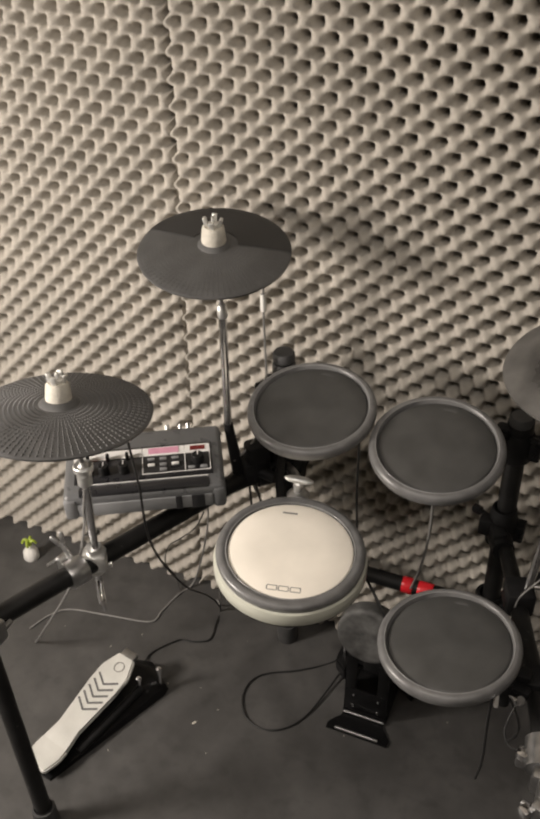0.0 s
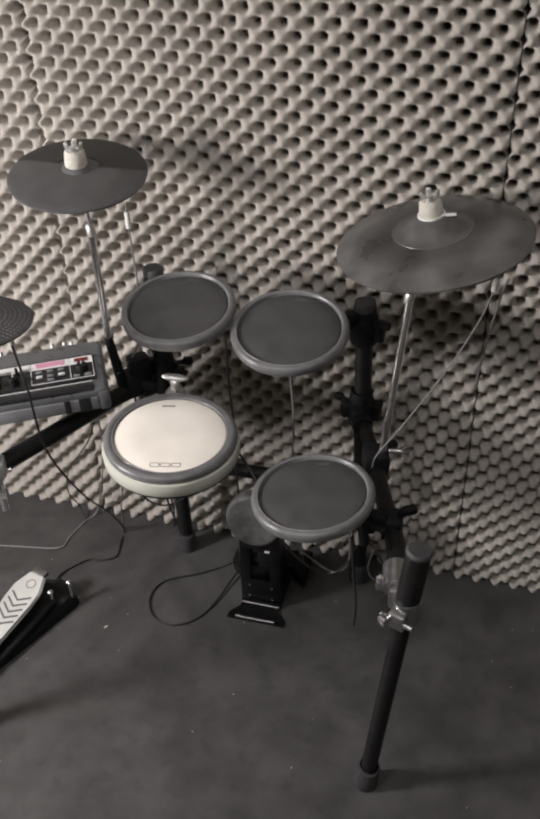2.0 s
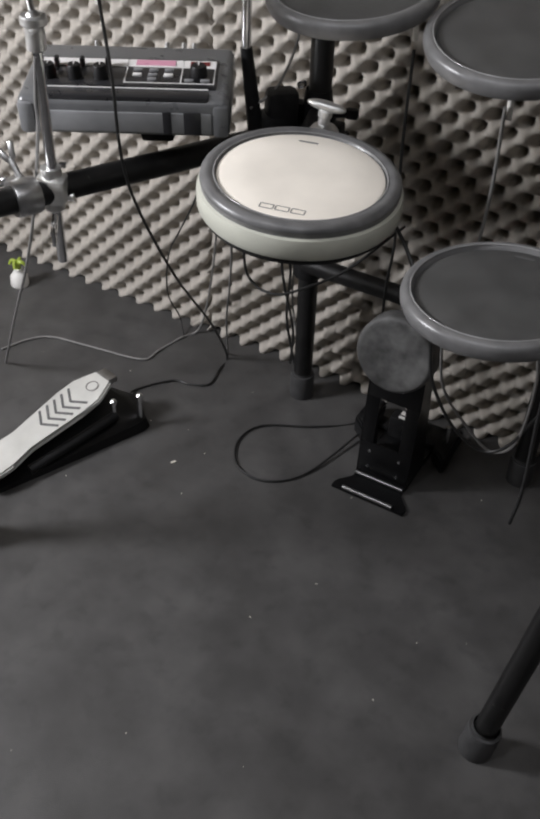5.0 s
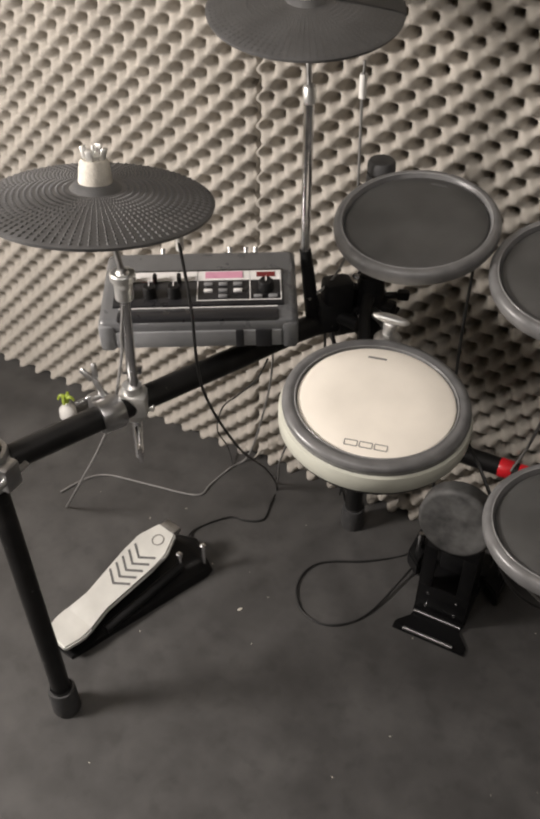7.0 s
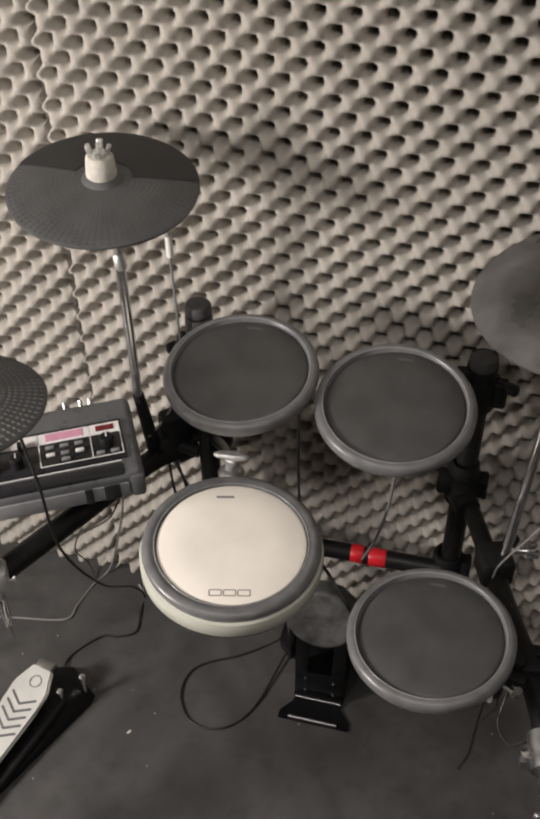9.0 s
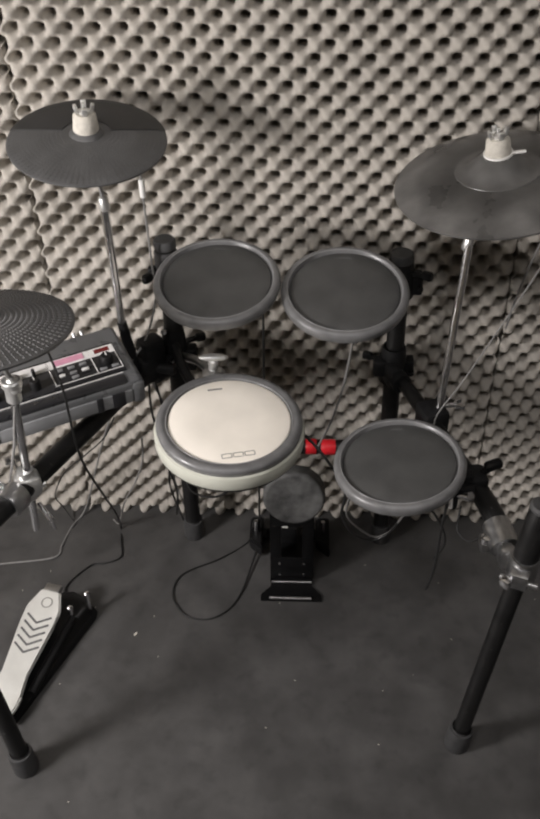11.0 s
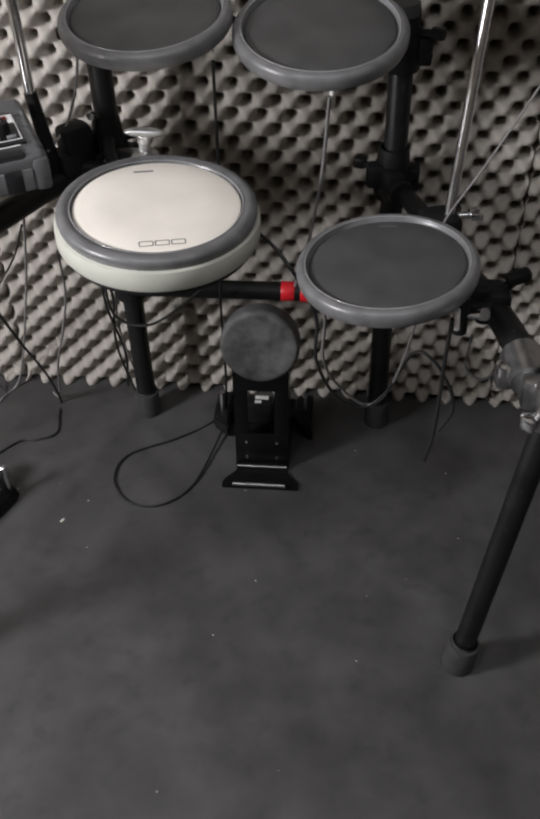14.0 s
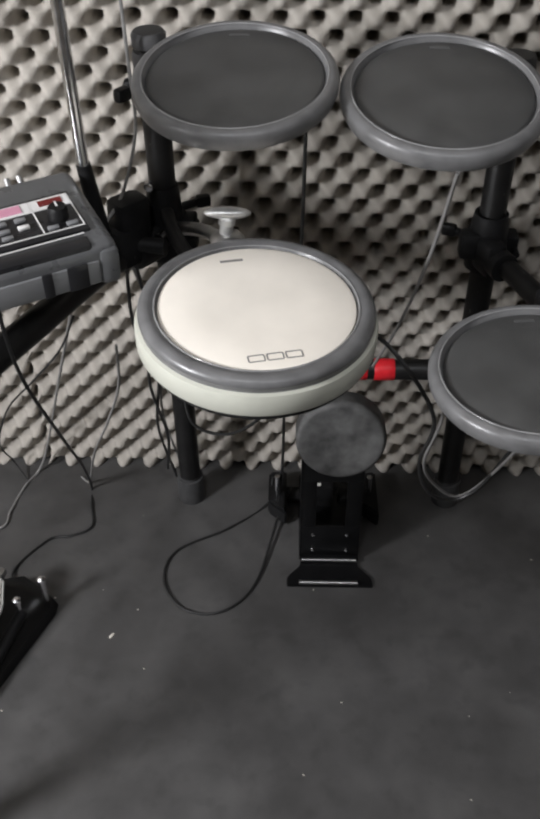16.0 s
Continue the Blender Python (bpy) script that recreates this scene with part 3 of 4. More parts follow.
part("plug_arm", join(box(0.03, 0.006, 0.004, 0.001, pose(0.028, -0.006, 0.050)), lathe([(0.012, 0.046), (0.024, 0.046), (0.024, 0.051), (0.012, 0.051)], 24)), M_WHITE, ride, "pale plastic stopper")


def stand(name, base, top, tip, label, low_end=None):
    rod = thing(name, pose(0, 0, 0), label, "cymbal stand", "chrome cymbal rods on the rack")
    part("rod", tube([base, top], 0.0075, 16), M_CHROME, rod, "chrome rod")
    part("neck", lathe([(0.0075, 0), (0.0088, 0.002), (0.0095, 0.005), (0.0095, 0.022), (0.008, 0.025), (0.005, 0.027)], 18), M_WORN, rod, m=along(top, tip) @ pose(0, 0, -0.022))
    part("tip_rod", tube([top, tip], 0.0042, 10), M_STEEL, rod)
    if low_end:
        part("lower_tube", tube([low_end, base], 0.0135, 18, 8, 0.0092), M_BLACK, rod, "black lower tube")
    return rod


def on(m, z):
    return tuple(m @ Vector((0, 0, z)))


stand("cymbal_stand", (-0.080, -0.190, 0.70), (-0.083, -0.193, 0.955), on(CRASH_M, 0.03), "chrome crash cymbal rod clamped to the rack", (-0.066, -0.168, 0.535))
stand("cymbal_stand", (0.525, -0.268, 0.545), (0.552, -0.200, 0.892), on(RIDE_M, 0.03), "chrome ride cymbal rod clamped to the rack")
hat_rod = stand("cymbal_stand", (-0.218, -0.475, 0.43), (-0.183, -0.515, 0.80), on(HAT_M, 0.03), "short chrome hi-hat rod clamped to the side pipe")
for at, h, r in ((0.93, 0.034, 0.0125), (0.30, 0.016, 0.0135), (0.985, 0.012, 0.017)):
    spot = Vector((-0.218, -0.475, 0.43)).lerp(Vector((-0.183, -0.515, 0.80)), at)
    part("collar", lathe([(0.0070, -h / 2), (r - 0.002, -h / 2), (r, -h / 2 + 0.002), (r, h / 2 - 0.002), (r - 0.002, h / 2), (0.0070, h / 2)], 22), M_WORN, hat_rod, "pale worn metal collar", m=along(spot, (-0.183, -0.515, 0.86)))
part("clamp", join(box(0.046, 0.040, 0.040, 0.009), lathe([(0.0, -0.03), (0.0145, -0.03), (0.0145, 0.032), (0, 0.032)], 18), tube([(-0.03, 0, -0.01), (0.03, 0, -0.01)], 0.0065, 12)), M_WORN, rack, m=pose(-0.207, -0.490, 0.556, 0, 0, 25))
part("bolt", join(tube([(0, 0, 0), (0, -0.05, 0)], 0.005, 10), box(0.006, 0.02, 0.03, 0.002, pose(0, -0.05, 0))), M_CHROME, rack, "chrome wing bolt", m=pose(-0.185, -0.515, 0.53, 0, 0, 40))
part("bolt", join(tube([(0, 0, 0), (0, 0.05, 0)], 0.005, 10), box(0.03, 0.02, 0.006, 0.002, pose(0, 0.05, 0))), M_CHROME, rack, "chrome wing bolt", m=pose(-0.225, -0.475, 0.56, 0, 0, 30))
PIPE_WAY = along((-0.222, -0.530, 0.555), (-0.185, -0.445, 0.555))
part("clamp_ring", join(lathe([(0.0195, -0.018), (0.0245, -0.018), (0.026, -0.014), (0.026, 0.014), (0.0245, 0.018), (0.0195, 0.018)], 28), box(0.020, 0.034, 0.030, 0.004, pose(0.030, 0, 0))), M_STEEL, rack, "grey metal pipe ring", m=PIPE_WAY)
for dx, dz, tilt_x in ((-0.050, 0.030, -20), (-0.062, -0.004, 65)):
    part("wing_bolt", join(tube([(0, 0, -0.03), (0, 0, 0.006)], 0.0045, 10), box(0.009, 0.006, 0.024, 0.0025, pose(-0.008, 0, 0.014, 0, -22, 0)), box(0.009, 0.006, 0.024, 0.0025, pose(0.008, 0, 0.014, 0, 22, 0))), M_STEEL, rack, "worn steel wing bolt", m=pose(-0.207 + dx, -0.512, 0.560 + dz, tilt_x, -35, 20))
part("clamp", join(box(0.05, 0.05, 0.055, 0.008), tube([(0.0, 0, 0), (0.05, 0.03, 0)], 0.011, 12)), M_BLACK, rack, m=pose(-0.05, -0.152, 0.57, 0, 0, -40))
part("clamp", join(box(0.05, 0.055, 0.05, 0.008), tube([(0.0, 0, 0), (0.045, 0.05, 0)], 0.011, 12)), M_BLACK, rack, m=pose(0.515, -0.265, 0.548, 0, 0, 20))
part("bolt", join(tube([(0, 0, 0), (0.03, 0, 0)], 0.0055, 10), box(0.018, 0.007, 0.010, 0.002, pose(0.034, 0.009, 0.001, 0, 0, 12)), box(0.018, 0.007, 0.010, 0.002, pose(0.034, -0.009, 0.001, 0, 0, -12))), M_CHROME, rack, "chrome wing bolt", m=pose(0.535, -0.235, 0.552, 0, 0, 12))

for x, y, z, a, k in ((*MID, 0.592, 20, 0.85), (*REAR, 0.548, 160, 0.94), (*REAR, 0.765, -30, 0.86), (*MID, 0.765, 235, 0.62)):
    part("clamp", join(lathe([(0.022, -0.045 * k), (0.029 * k, -0.043 * k), (0.030 * k, -0.01), (0.027 * k, 0.03 * k), (0.0245 * k, 0.045 * k), (0.0195, 0.045 * k)], 24), box(0.032 * k, 0.03 * k, 0.042 * k, 0.007, pose(-0.026, -0.012, 0))), M_BLACK, rack, m=pose(x, y, z))
    part("knob", join(tube([(0.02, 0, 0), (0.046, 0, 0.004)], 0.006, 10), box(0.022, 0.014, 0.018, 0.005, pose(0.055, 0, 0.005))), M_GLOSS, rack, "black wing knob", m=pose(x, y, z, 0, 0, a))
part("clamp", join(tube([(0.450, -0.11, 0.537), (0.466, -0.148, 0.537)], 0.0205, 20), box(0.03, 0.045, 0.05, 0.008, pose(0.448, -0.118, 0.54, 0, 0, 22))), M_BLACK, rack)
part("clamp", join(tube([(-0.012, -0.118, 0.555), (-0.04, -0.15, 0.555)], 0.026, 20), box(0.05, 0.04, 0.07, 0.010, pose(-0.04, -0.145, 0.60, 0, 0, 45))), M_BLACK, rack)
part("bolt", lathe([(0, 0), (0.006, 0), (0.006, 0.01), (0, 0.012)], 10), M_CHROME, rack, "chrome bolt", m=pose(-0.012, -0.13, 0.645, 90, 0, 0))
part("bolt", lathe([(0, 0), (0.007, 0), (0.007, 0.012), (0, 0.014)], 10), M_CHROME, rack, "chrome bolt", m=pose(0.0, -0.135, 0.575, 90, 0, -20))

part("bolt", lathe([(0, 0), (0.006, 0), (0.006, 0.02), (0.0085, 0.021), (0.0085, 0.028), (0, 0.030)], 12), M_CHROME, rack, "chrome bolt", m=pose(0.545, -0.475, 0.545, 60, 0, 40))
part("bracket", join(box(0.05, 0.018, 0.014, 0.004, pose(0.548, -0.462, 0.548, 0, 0, -8)), tube([(0.535, -0.47, 0.515), (0.535, -0.47, 0.565)], 0.010, 14)), M_BLACK, rack, "black pad bracket")

# arms that carry the pads
part("pad_arm", tube([(0, -0.1, 0.76), (0.05, -0.16, 0.775), (0.1, -0.22, 0.785)], 0.010, 12), M_BLACK, rack)
part("pad_arm", tube([(0.442, -0.09, 0.765), (0.40, -0.15, 0.77), (0.35, -0.23, 0.77)], 0.010, 12), M_BLACK, rack)
part("pad_arm", tube([(0.583, -0.42, 0.54), (0.53, -0.44, 0.56), (0.45, -0.46, 0.565)], 0.010, 12), M_BLACK, rack)
part("pad_arm", tube([(0.0, -0.1, 0.60), (0.03, -0.19, 0.595), (0.1, -0.33, 0.595)], 0.010, 12), M_BLACK, rack)

# ---- drum module ----
MOD = pose(-0.185, -0.330, 0.628, 7, -1.5, 30)
module = thing("drum_module", MOD, "dark grey drum trigger module with a pink display", "drum module")
W, D, H = 0.292, 0.165, 0.056
part("case", box(W, D, H, 0.011, pose(0, 0, H / 2), 3), M_CASE, module)
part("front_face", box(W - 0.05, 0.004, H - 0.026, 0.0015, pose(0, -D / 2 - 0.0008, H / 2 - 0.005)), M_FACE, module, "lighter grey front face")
part("top_panel", box(W - 0.04, 0.082, 0.006, 0.002, pose(0, -0.010, H + 0.001)), M_PANEL, module)
part("edge_trim", tube([(-W / 2 + 0.03, -D / 2 + 0.026, H + 0.0035), (W / 2 - 0.03, -D / 2 + 0.026, H + 0.0035)], 0.0009, 8), M_STRIP, module)
part("front_lip", box(W - 0.055, 0.022, 0.012, 0.005, pose(0, -D / 2 + 0.014, H - 0.003)), M_PANEL, module)
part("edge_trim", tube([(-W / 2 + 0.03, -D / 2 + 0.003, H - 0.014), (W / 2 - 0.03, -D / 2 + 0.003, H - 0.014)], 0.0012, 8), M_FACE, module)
for x, w in ((0.06, 0.012), (0.095, 0.024)):
    part("port", box(w, 0.002, 0.033, 0.0006, pose(x, -D / 2 - 0.0032, H / 2 - 0.004)), M_PANEL, module)
ZT = H + 0.0045
part("strip", box(0.125, 0.021, 0.001, 0, pose(-0.066, 0.014, ZT)), M_STRIP, module, "silver printed strip")
part("strip", box(0.076, 0.021, 0.001, 0, pose(0.037, 0.014, ZT)), M_STRIP, module, "silver printed strip")
part("strip", box(0.046, 0.021, 0.001, 0, pose(0.100, 0.014, ZT)), M_STRIP, module, "silver printed strip")
part("display", box(0.056, 0.0145, 0.0012, 0, pose(0.037, 0.0147, ZT + 0.0008)), M_LCD, module, "lit pink display")
part("display", box(0.028, 0.011, 0.0012, 0, pose(0.100, 0.0147, ZT + 0.0008)), M_DISPLAY, module, "dark red number display")
for x in (-0.002, 0.076, 0.122):
    part("divider", box(0.0014, 0.066, 0.001, 0, pose(x, -0.0097, ZT)), M_STRIP, module)
part("divider", box(0.125, 0.0014, 0.001, 0, pose(0.060, -0.0422, ZT)), M_STRIP, module)
for i in range(3):
    k = part("knob", lathe([(0, 0), (0.0105, 0), (0.0095, 0.016), (0.008, 0.018), (0, 0.018)], 24), M_BLACK, module, m=pose(-0.108 + i * 0.036, -0.0289, ZT))
    part("pointer", box(0.0015, 0.009, 0.001, 0, pose(0, 0.004, 0.0185)), M_STRIP, k)
    part("fader", join(box(0.006, 0.012, 0.014, 0.002, pose(0, 0, 0.006)), box(0.004, 0.03, 0.001, 0)), M_BLACK, module, m=pose(-0.102 + i * 0.036, 0.0022, ZT))
k = part("knob", lathe([(0, 0), (0.012, 0), (0.0115, 0.012), (0.0095, 0.015), (0, 0.015)], 24), M_BLACK, module, m=pose(0.100, -0.0171, ZT))
part("pointer", box(0.002, 0.009, 0.001, 0, pose(0, 0.004, 0.0155)), M_STRIP, k)
for i, (x, y) in enumerate(((0.014, 0.002), (0.058, 0.002), (0.014, 0.022), (0.036, 0.022), (0.058, 0.022), (0.036, 0.002), (0.088, -0.017), (0.110, -0.017), (0.036, -0.015))):
    part("button", box(0.013, 0.006, 0.004, 0.001, pose(x, 0.014 + (y - 0.050) * 0.74, ZT + 0.001)), M_STRIP if i < 2 else M_FACE, module)
for x in (-0.109, -0.073):
    part("indicator", lathe([(0, 0.003), (0.004, 0.002), (0.004, 0)], 12), M_LED, module, "glowing red light", m=pose(x, -0.0097, ZT))
for x in (-0.06, 0.045, 0.07, 0.085):
    part("plug", tube([(0, 0, 0), (0, 0.012, 0.010)], 0.0038, 10), M_STEEL, module, m=pose(x, D / 2 - 0.006, H - 0.01))
for x in (-W / 2 + 0.012, W / 2 - 0.012):
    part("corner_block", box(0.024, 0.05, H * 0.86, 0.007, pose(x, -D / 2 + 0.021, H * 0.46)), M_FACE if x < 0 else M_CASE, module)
part("bracket", join(box(0.07, 0.06, 0.02, 0.004, pose(0, 0, -0.012)), box(0.05, 0.04, 0.03, 0.006, pose(0, 0, -0.03))), M_BLACK, module, m=pose(0.035, 0.0, 0))

# ---- kick pad ----
kick = thing("kick_pad", pose(0.246, -0.20, 0, 0, 0, 1), "black kick drum pad tower with a worn rubber disc", "kick pad")
SIDE = Matrix(((0, 0, 1, 0), (1, 0, 0, 0), (0, 1, 0, 0), (0, 0, 0, 1)))
for x in (-0.047, 0.047):
    part("tower_side", prism([(-0.012, 0.0), (0.07, 0.0), (0.03, 0.20), (0.012, 0.295), (-0.02, 0.285), (-0.012, 0.2)], -0.002, 0.002, 0.0008), M_GLOSS, kick, m=pose(x, 0, 0.008) @ SIDE)
part("tower_front", join(box(0.096, 0.004, 0.07, 0.001, pose(0, -0.010, 0.048)), box(0.024, 0.004, 0.105, 0.001, pose(-0.036, -0.010, 0.134)), box(0.024, 0.004, 0.105, 0.001, pose(0.036, -0.010, 0.134)),
                         box(0.096, 0.004, 0.10, 0.001, pose(0, -0.010, 0.235))), M_GLOSS, kick)
for x in (-0.028, 0.028):
    for z in (0.028, 0.064):
        part("rivet", lathe([(0, 0.003), (0.0025, 0.0025), (0.003, 0)], 10), M_CHROME, kick, m=pose(x, -0.012, z, 90, 0, 0))
part("pad", lathe([(0, 0.012), (0.050, 0.012), (0.0525, 0.0125), *ring_arc(0.0570, 0.005, 0.008, 0.008, 80, -10, 6), (0.065, -0.02), (0.058, -0.03), (0, -0.03)], 56), M_KICK, kick, "worn grey rubber striking disc", m=pose(0.005, -0.054, 0.318, 82, 0, 0))
part("pad_neck", tube([(0.003, -0.03, 0.30), (0.002, 0.0, 0.27)], 0.03, 16), M_BLACK, kick)
part("base_plate", box(0.10, 0.20, 0.006, 0.002, pose(0, 0.085, 0.006)), M_GLOSS, kick)
for x in (-0.088, 0.072):
    part("wing", join(prism([(x - 0.016, 0.09), (x + 0.016, 0.06), (x + 0.016, 0.17), (x - 0.016, 0.165)], 0.003, 0.036, 0.004), box(0.06, 0.03, 0.012, 0.003, pose(x * 0.7, 0.13, 0.012))), M_BLACK, kick)
    part("spike", tube([(x, 0.110, 0.02), (x, 0.110, 0.078)], 0.005, 12), M_CHROME, kick, "chrome spike bolt")
toe = part("toe_plate", prism([(-0.046, -0.014), (-0.048, -0.030), (-0.066, -0.048), (-0.070, -0.056), (-0.070, -0.071), (0.070, -0.071), (0.070, -0.056), (0.066, -0.048), (0.048, -0.030), (0.046, -0.014)], 0.001, 0.005, 0.001), M_GLOSS, kick, "black folded steel toe plate")
part("clamp_bar", tube([(-0.050, -0.066, 0.0075), (0.046, -0.066, 0.0075)], 0.0036, 12), M_STEEL, toe, "worn steel bar")
part("clamp_bar", tube([(-0.046, -0.020, 0.010), (0.046, -0.020, 0.010)], 0.003, 12), M_STEEL, toe, "worn steel bar")
block = part("block", box(0.05, 0.03, 0.048, 0.003, pose(-0.015, 0.118, 0.033)), M_BLACK, kick)
part("sticker", box(0.026, 0.010, 0.001, 0, pose(-0.012, 0.124, 0.0578)), M_WHITE, block, "white sticker")
part("sticker", box(0.013, 0.007, 0.001, 0, pose(-0.0185, 0.111, 0.0578)), M_WHITE, block, "white sticker")
part("sticker", box(0.026, 0.001, 0.007, 0, pose(0.004, -0.0125, 0.232)), M_WHITE, kick, "white sticker")
part("sticker", box(0.026, 0.001, 0.004, 0, pose(0.004, -0.0125, 0.222)), M_GREY, kick, "grey printed sticker")
part("sticker", box(0.022, 0.001, 0.003, 0, pose(0.004, -0.0125, 0.215)), M_GREY, kick, "grey printed sticker")

# ---- hi-hat pedal ----
PED = Matrix.Translation((-0.335, -0.618, 0.0132)) @ pose(0, 0, 0, 0, 0, -12) @ Matrix.Scale(1.1, 4)
pedal = thing("hihat_pedal", PED, "silver hi-hat foot controller with dark chevrons", "foot pedal")
L = 0.285
part("footboard", join(prism([(-0.024, 0.0), (0.024, 0.0), (0.031, 0.03), (0.030, 0.05), (0.022, 0.09), (0.034, 0.19), (0.036, 0.225), (0.02, 0.265), (-0.02, 0.265), (-0.036, 0.225), (-0.034, 0.19), (-0.022, 0.09), (-0.030, 0.05), (-0.031, 0.03)], 0.0, 0.012, 0.003)), M_PEDAL, pedal, "silver footboard", m=pose(0, 0, 0.006, 13, 0, 0))
for i in range(5):
    y = 0.150 + i * 0.0155
    part("chevron", join(box(0.031, 0.0042, 0.001, 0, pose(-0.0125, y, 0, 0, 0, -32)), box(0.031, 0.0042, 0.001, 0, pose(0.0125, y, 0.0003, 0, 0, 32))), M_DARKPRINT, pedal, "dark grip chevron", m=pose(0, 0, 0.0185, 13, 0, 0) @ pose(0, -0.015, 0))
part("mark", lathe([(0.0095, 0), (0.0095, 0.0006), (0.0112, 0.0006), (0.0112, 0)], 24), M_GREY, pedal, "grey printed mark", m=pose(0.003, 0.228, 0.0716, 13, 0, 0))
frame_low = [(-0.03, -0.005), (0.030, 0.0), (0.044, 0.15), (0.076, 0.275), (0.072, 0.292), (0.012, 0.318), (-0.026, 0.302), (-0.034, 0.2)]
wedge = bmesh.new()
for x, y in frame_low:
    wedge.verts.new((x, y, -0.012))
    wedge.verts.new((x * 0.94, y * 0.985, -0.006 + max(0.0, y) * 0.05))
for p in ((0.036, 0.10, 0.004), (0.046, 0.235, 0.018), (0.058, 0.272, 0.014), (0.03, 0.272, 0.036), (-0.02, 0.272, 0.036), (-0.02, 0.15, 0.008)):
    wedge.verts.new(p)
bmesh.ops.convex_hull(wedge, input=wedge.verts)
bmesh.ops.delete(wedge, geom=[v for v in wedge.verts if not v.link_faces], context="VERTS")
part("frame", wedge, M_GLOSS, pedal, "sloping black pedal base")
part("rail", tube([(0.036, 0.07, 0.004), (0.041, 0.15, 0.014), (0.047, 0.24, 0.028)], 0.0085, 14), M_BLACK, pedal)
part("heel_plate", prism([(-0.026, -0.006), (0.026, -0.006), (0.034, 0.026), (0.033, 0.05), (0.012, 0.05), (0.012, 0.06), (-0.012, 0.06), (-0.012, 0.05), (-0.033, 0.05), (-0.034, 0.026)], 0.008, 0.020, 0.003), M_PEDAL, pedal, "silver heel plate", m=pose(0, 0, 0.004, 6, 0, 0))
part("hinge", box(0.034, 0.02, 0.012, 0.003, pose(0, 0.262, 0.072)), M_STEEL, pedal)
for x, y in ((0.045, 0.238), (0.062, 0.280)):
    part("bolt", lathe([(0, 0.005), (0.0042, 0.005), (0.0042, 0.05), (0.006, 0.051), (0.006, 0.058), (0.003, 0.061), (0, 0.061)], 12), M_CHROME, pedal, "chrome bolt", m=pose(x, y, 0))


# ---- cables ----
def cable(points, label, r=0.0023, mat=None):
    return tagged(part("cable", tube(points, r, 8, 10), mat or M_CABLE), label, "cable", "cables of the kit")


F = 0.003
cable([(0.148, -0.066, 0.05), (0.135, -0.09, F), (0.071, -0.149, F), (-0.012, -0.202, F), (-0.026, -0.267, F), (0.012, -0.324, F), (0.074, -0.327, F), (0.126, -0.266, F), (0.16, -0.12, 0.012), (0.18, -0.07, 0.03)], "black cable looped on the floor by the kick pad")
cable([(-0.148, -0.435, 0.82), (-0.135, -0.44, 0.76), (-0.129, -0.44, 0.715), (-0.129, -0.42, 0.56), (-0.129, -0.32, 0.364), (-0.165, -0.15, 0.15), (-0.185, -0.06, 0.010), (-0.178, -0.10, F), (-0.168, -0.152, F), (-0.20, -0.175, F), (-0.236, -0.185, F), (-0.278, -0.248, F), (-0.268, -0.30, 0.015), (-0.245, -0.335, 0.04)], "black cable hanging from the hi-hat to its pedal")
cable([(-0.045, -0.29, 0.50), (-0.06, -0.25, 0.40), (-0.10, -0.19, 0.28), (-0.15, -0.12, 0.15), (-0.19, -0.05, 0.012), (-0.21, -0.03, F)], "thin grey cable hanging behind the snare pad", 0.002, M_CABLE_GREY)
# Black cable given an even grey in place of its highlights.
cable([(-0.10, -0.25, 0.55), (-0.19, -0.10, 0.30), (-0.28, -0.015, 0.03), (-0.31, -0.06, F), (-0.32, -0.12, F), (-0.33, -0.163, F), (-0.438, -0.187, F), (-0.534, -0.208, F), (-0.57, -0.245, F), (-0.59, -0.30, F)], "cable trailing over the floor from the module, grey for its glints", 0.0022, M_CABLE_GREY)
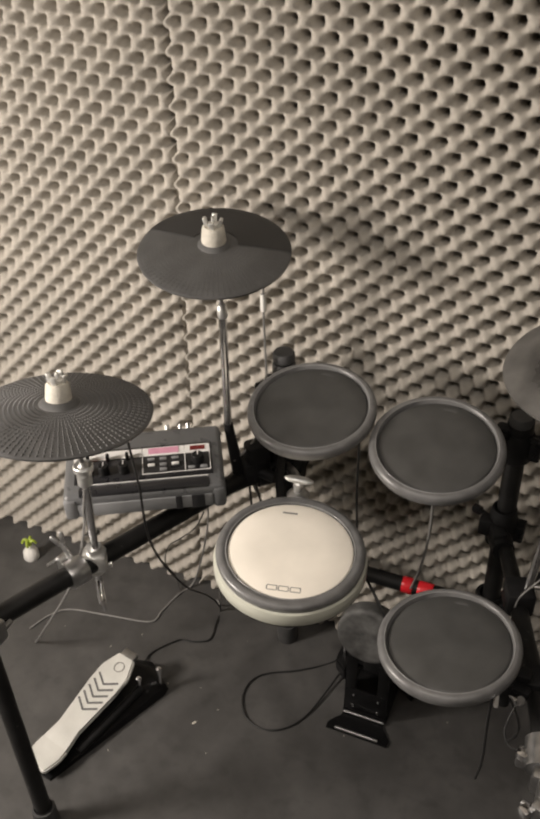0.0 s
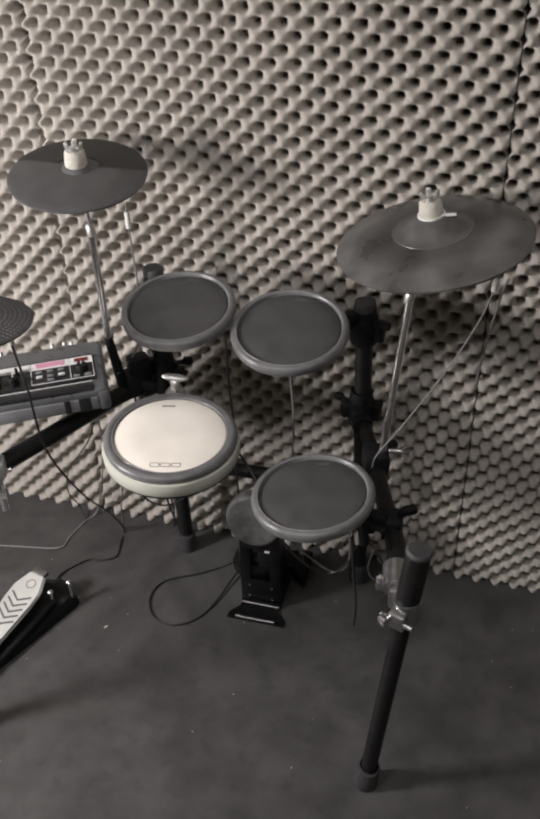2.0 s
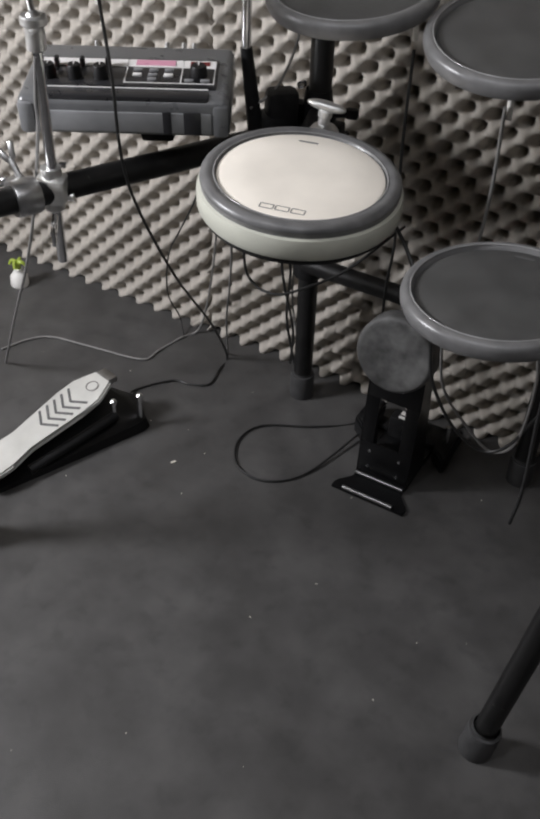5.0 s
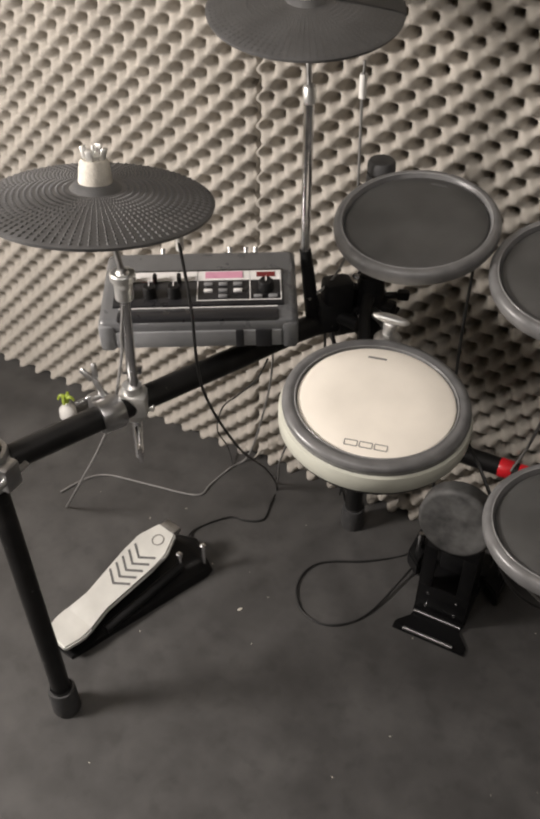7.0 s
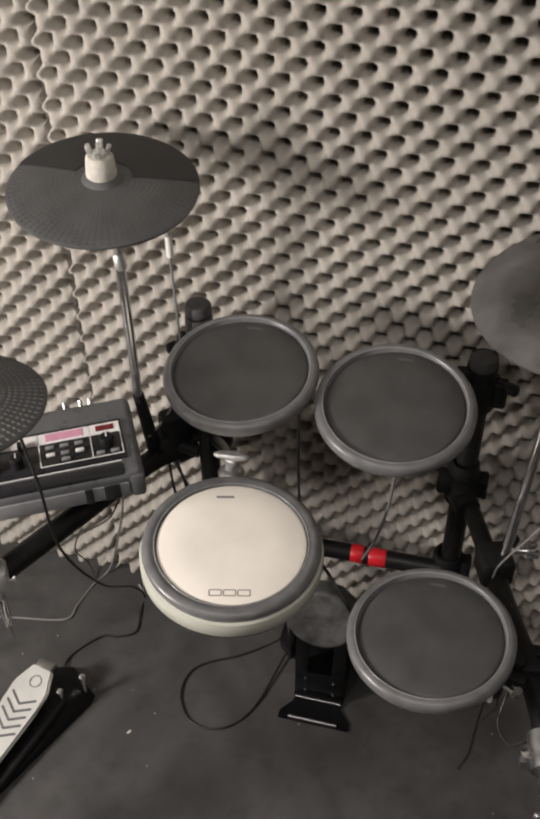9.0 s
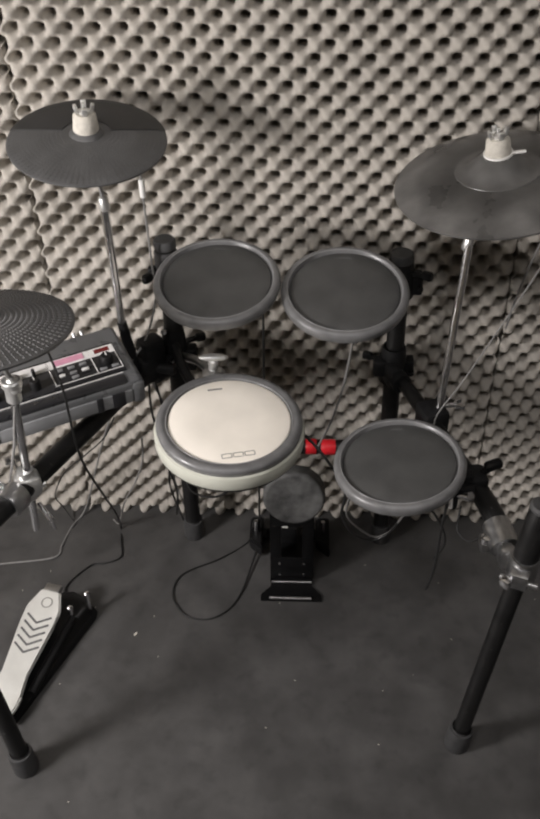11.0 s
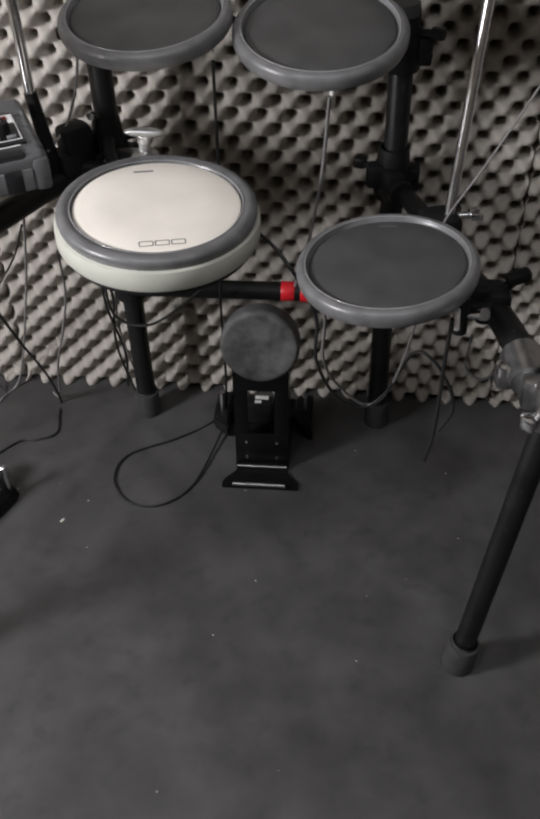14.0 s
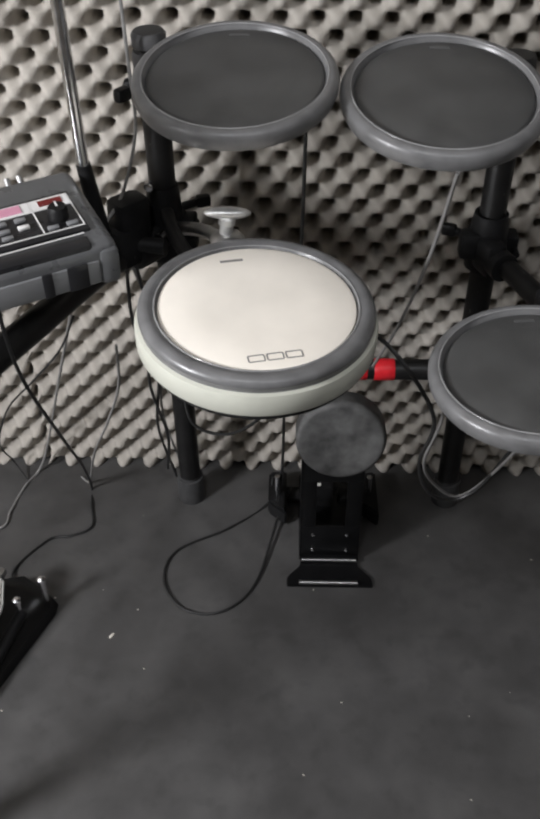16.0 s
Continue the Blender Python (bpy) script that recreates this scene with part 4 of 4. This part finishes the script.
CAB2 = [
    ("thin grey cable hanging under the crash cymbal", 0.0022, M_CABLE_GREY, [(-0.022, -0.150, 0.99), (-0.022, -0.150, 0.94), (-0.021, -0.14, 0.80), (-0.022, -0.135, 0.72), (-0.045, -0.15, 0.64), (-0.07, -0.19, 0.61)]),
    ("grey cable slung from the ride cymbal", 0.0015, M_CABLE_GREY, [(0.700, -0.235, 0.94), (0.678, -0.225, 0.86), (0.628, -0.235, 0.75), (0.565, -0.275, 0.65), (0.522, -0.295, 0.585), (0.514, -0.30, 0.555)]),
    ("thin grey cable drooping behind the ride cymbal", 0.0022, M_CABLE_GREY, [(0.72, -0.19, 0.935), (0.71, -0.10, 0.86), (0.692, -0.05, 0.72), (0.68, -0.03, 0.60)]),
    ("thin black cable hanging from the floor tom pad", 0.0026, M_CABLE, [(0.520, -0.508, 0.56), (0.520, -0.49, 0.474), (0.523, -0.46, 0.339), (0.517, -0.44, 0.257)]),
    ("thin cable hanging from a tom pad", 0.0024, M_CABLE, [(0.192, -0.214, 0.76), (0.19, -0.20, 0.62), (0.185, -0.16, 0.45), (0.17, -0.13, 0.33), (0.165, -0.09, 0.12), (0.16, -0.08, 0.03)]),
    ("thin cable hanging from a tom pad", 0.0024, M_CABLE_GREY, [(0.355, -0.315, 0.755), (0.345, -0.26, 0.62), (0.325, -0.20, 0.48), (0.30, -0.14, 0.36)]),
    ("black cable looping round the rear post foot", 0.0026, M_CABLE, [(0.255, -0.355, 0.59), (0.30, -0.40, 0.575), (0.348, -0.42, 0.50), (0.349, -0.36, 0.373), (0.377, -0.30, 0.26), (0.421, -0.27, 0.212), (0.458, -0.27, 0.241), (0.496, -0.28, 0.334), (0.527, -0.30, 0.339), (0.557, -0.30, 0.289), (0.568, -0.30, 0.24), (0.551, -0.30, 0.194)]),
    ("grey cable looping round the rear post foot", 0.0022, M_CABLE_GREY, [(0.355, -0.43, 0.56), (0.361, -0.40, 0.477), (0.359, -0.34, 0.358), (0.384, -0.28, 0.261), (0.43, -0.25, 0.20), (0.466, -0.26, 0.244), (0.486, -0.36, 0.43), (0.48, -0.43, 0.555)]),
    ("black cable hanging behind the module", 0.0026, M_CABLE, [(-0.035, -0.17, 0.56), (-0.03, -0.13, 0.42), (-0.05, -0.09, 0.28), (-0.035, -0.06, 0.14), (-0.045, -0.04, 0.04)]),
    ("black cable hanging behind the module", 0.0026, M_CABLE, [(-0.045, -0.175, 0.56), (-0.055, -0.13, 0.42), (-0.035, -0.09, 0.30), (-0.05, -0.06, 0.16), (-0.03, -0.04, 0.02)]),
    ("grey cable hanging behind the module", 0.0020, M_CABLE_GREY, [(-0.04, -0.17, 0.55), (-0.02, -0.11, 0.38), (-0.04, -0.06, 0.2), (-0.022, -0.035, 0.05)]),
    ("thin black cable hanging under the side pipe", 0.0016, M_CABLE, [(-0.10, -0.27, 0.53), (-0.133, -0.25, 0.46), (-0.199, -0.20, 0.364), (-0.271, -0.14, 0.259), (-0.335, -0.06, 0.11), (-0.335, -0.02, 0.03), (-0.31, -0.04, 0.003)]),
    ("thin black cable curled round the side pipe", 0.0018, M_CABLE, [(0.555, -0.455, 0.50), (0.548, -0.49, 0.475), (0.566, -0.52, 0.478), (0.588, -0.515, 0.50), (0.590, -0.49, 0.528)]),
    ("black cable looping under the snare pad", 0.0020, M_CABLE, [(0.06, -0.40, 0.585), (0.057, -0.40, 0.49), (0.074, -0.40, 0.456), (0.113, -0.40, 0.452), (0.151, -0.38, 0.468), (0.19, -0.34, 0.49), (0.25, -0.30, 0.56)]),
    # Black cable too; the grey stands for light falling on it.
    ("thin cable falling from the hi-hat clamp, painted in its lit grey", 0.0024, M_CABLE_GREY, [(-0.186, -0.516, 0.75), (-0.20, -0.51, 0.69), (-0.212, -0.50, 0.645), (-0.259, -0.48, 0.504), (-0.335, -0.44, 0.36), (-0.43, -0.395, 0.20), (-0.515, -0.35, 0.06), (-0.55, -0.33, 0.004)]),
]
for label, r, mat, pts in CAB2:
    cable(pts, label, r, mat)
for label, at, d in (("white cable plug under the crash cymbal", (-0.022, -0.150, 0.972), (0, 0.001, -0.034)), ("white cable plug under the ride cymbal", (0.702, -0.235, 0.962), (-0.004, 0.002, -0.03)), ("grey cable plug under the hi-hat pad", (-0.148, -0.433, 0.862), (0.0, 0.001, -0.06))):
    a, b = Vector(at), Vector(at) + Vector(d)
    tagged(part("cable_plug", tube([a, b], 0.0055, 12), M_WHITE), label, "plug", "cable plugs of the kit")

# ---- small things on the floor ----
bottle = thing("bottle", pose(-0.735, -0.09, 0.0), "small white plastic bottle with a curled green top", "bottle")
part("body", lathe([(0, 0), (0.019, 0), (0.021, 0.004), (0.020, 0.024), (0.013, 0.034), (0.010, 0.038), (0.010, 0.044), (0, 0.046)], 20), M_WHITE, bottle)
sprig = []
for a in range(0, 360, 90):
    sprig.append(tube([(0, 0, 0.042), (0.005 * math.cos(radians(a)), 0.005 * math.sin(radians(a)), 0.058), (0.013 * math.cos(radians(a + 15)), 0.013 * math.sin(radians(a + 15)), 0.062), (0.019 * math.cos(radians(a + 25)), 0.019 * math.sin(radians(a + 25)), 0.052)], 0.0065, 8, 4, 0.003))
part("cap", join(*sprig), M_GREEN, bottle, "curled yellow-green top")

rng = random.Random(7)
bm = bmesh.new()
for i in range(60):
    x, y = (rng.uniform(-0.6, 1.2), rng.uniform(-1.2, -0.1)) if i else (-0.094, -0.378)
    s = rng.uniform(0.0006, 0.0015) if i else 0.004
    bmesh.ops.create_icosphere(bm, subdivisions=1, radius=s, matrix=pose(x, y, s * 0.3, 0, 0, rng.uniform(0, 180)) @ Matrix.Diagonal((1.6, 0.8, 0.4, 1)))
tagged(part("crumbs", bm, M_FELT), "pale crumbs scattered over the floor", "crumbs", kind="stuff")
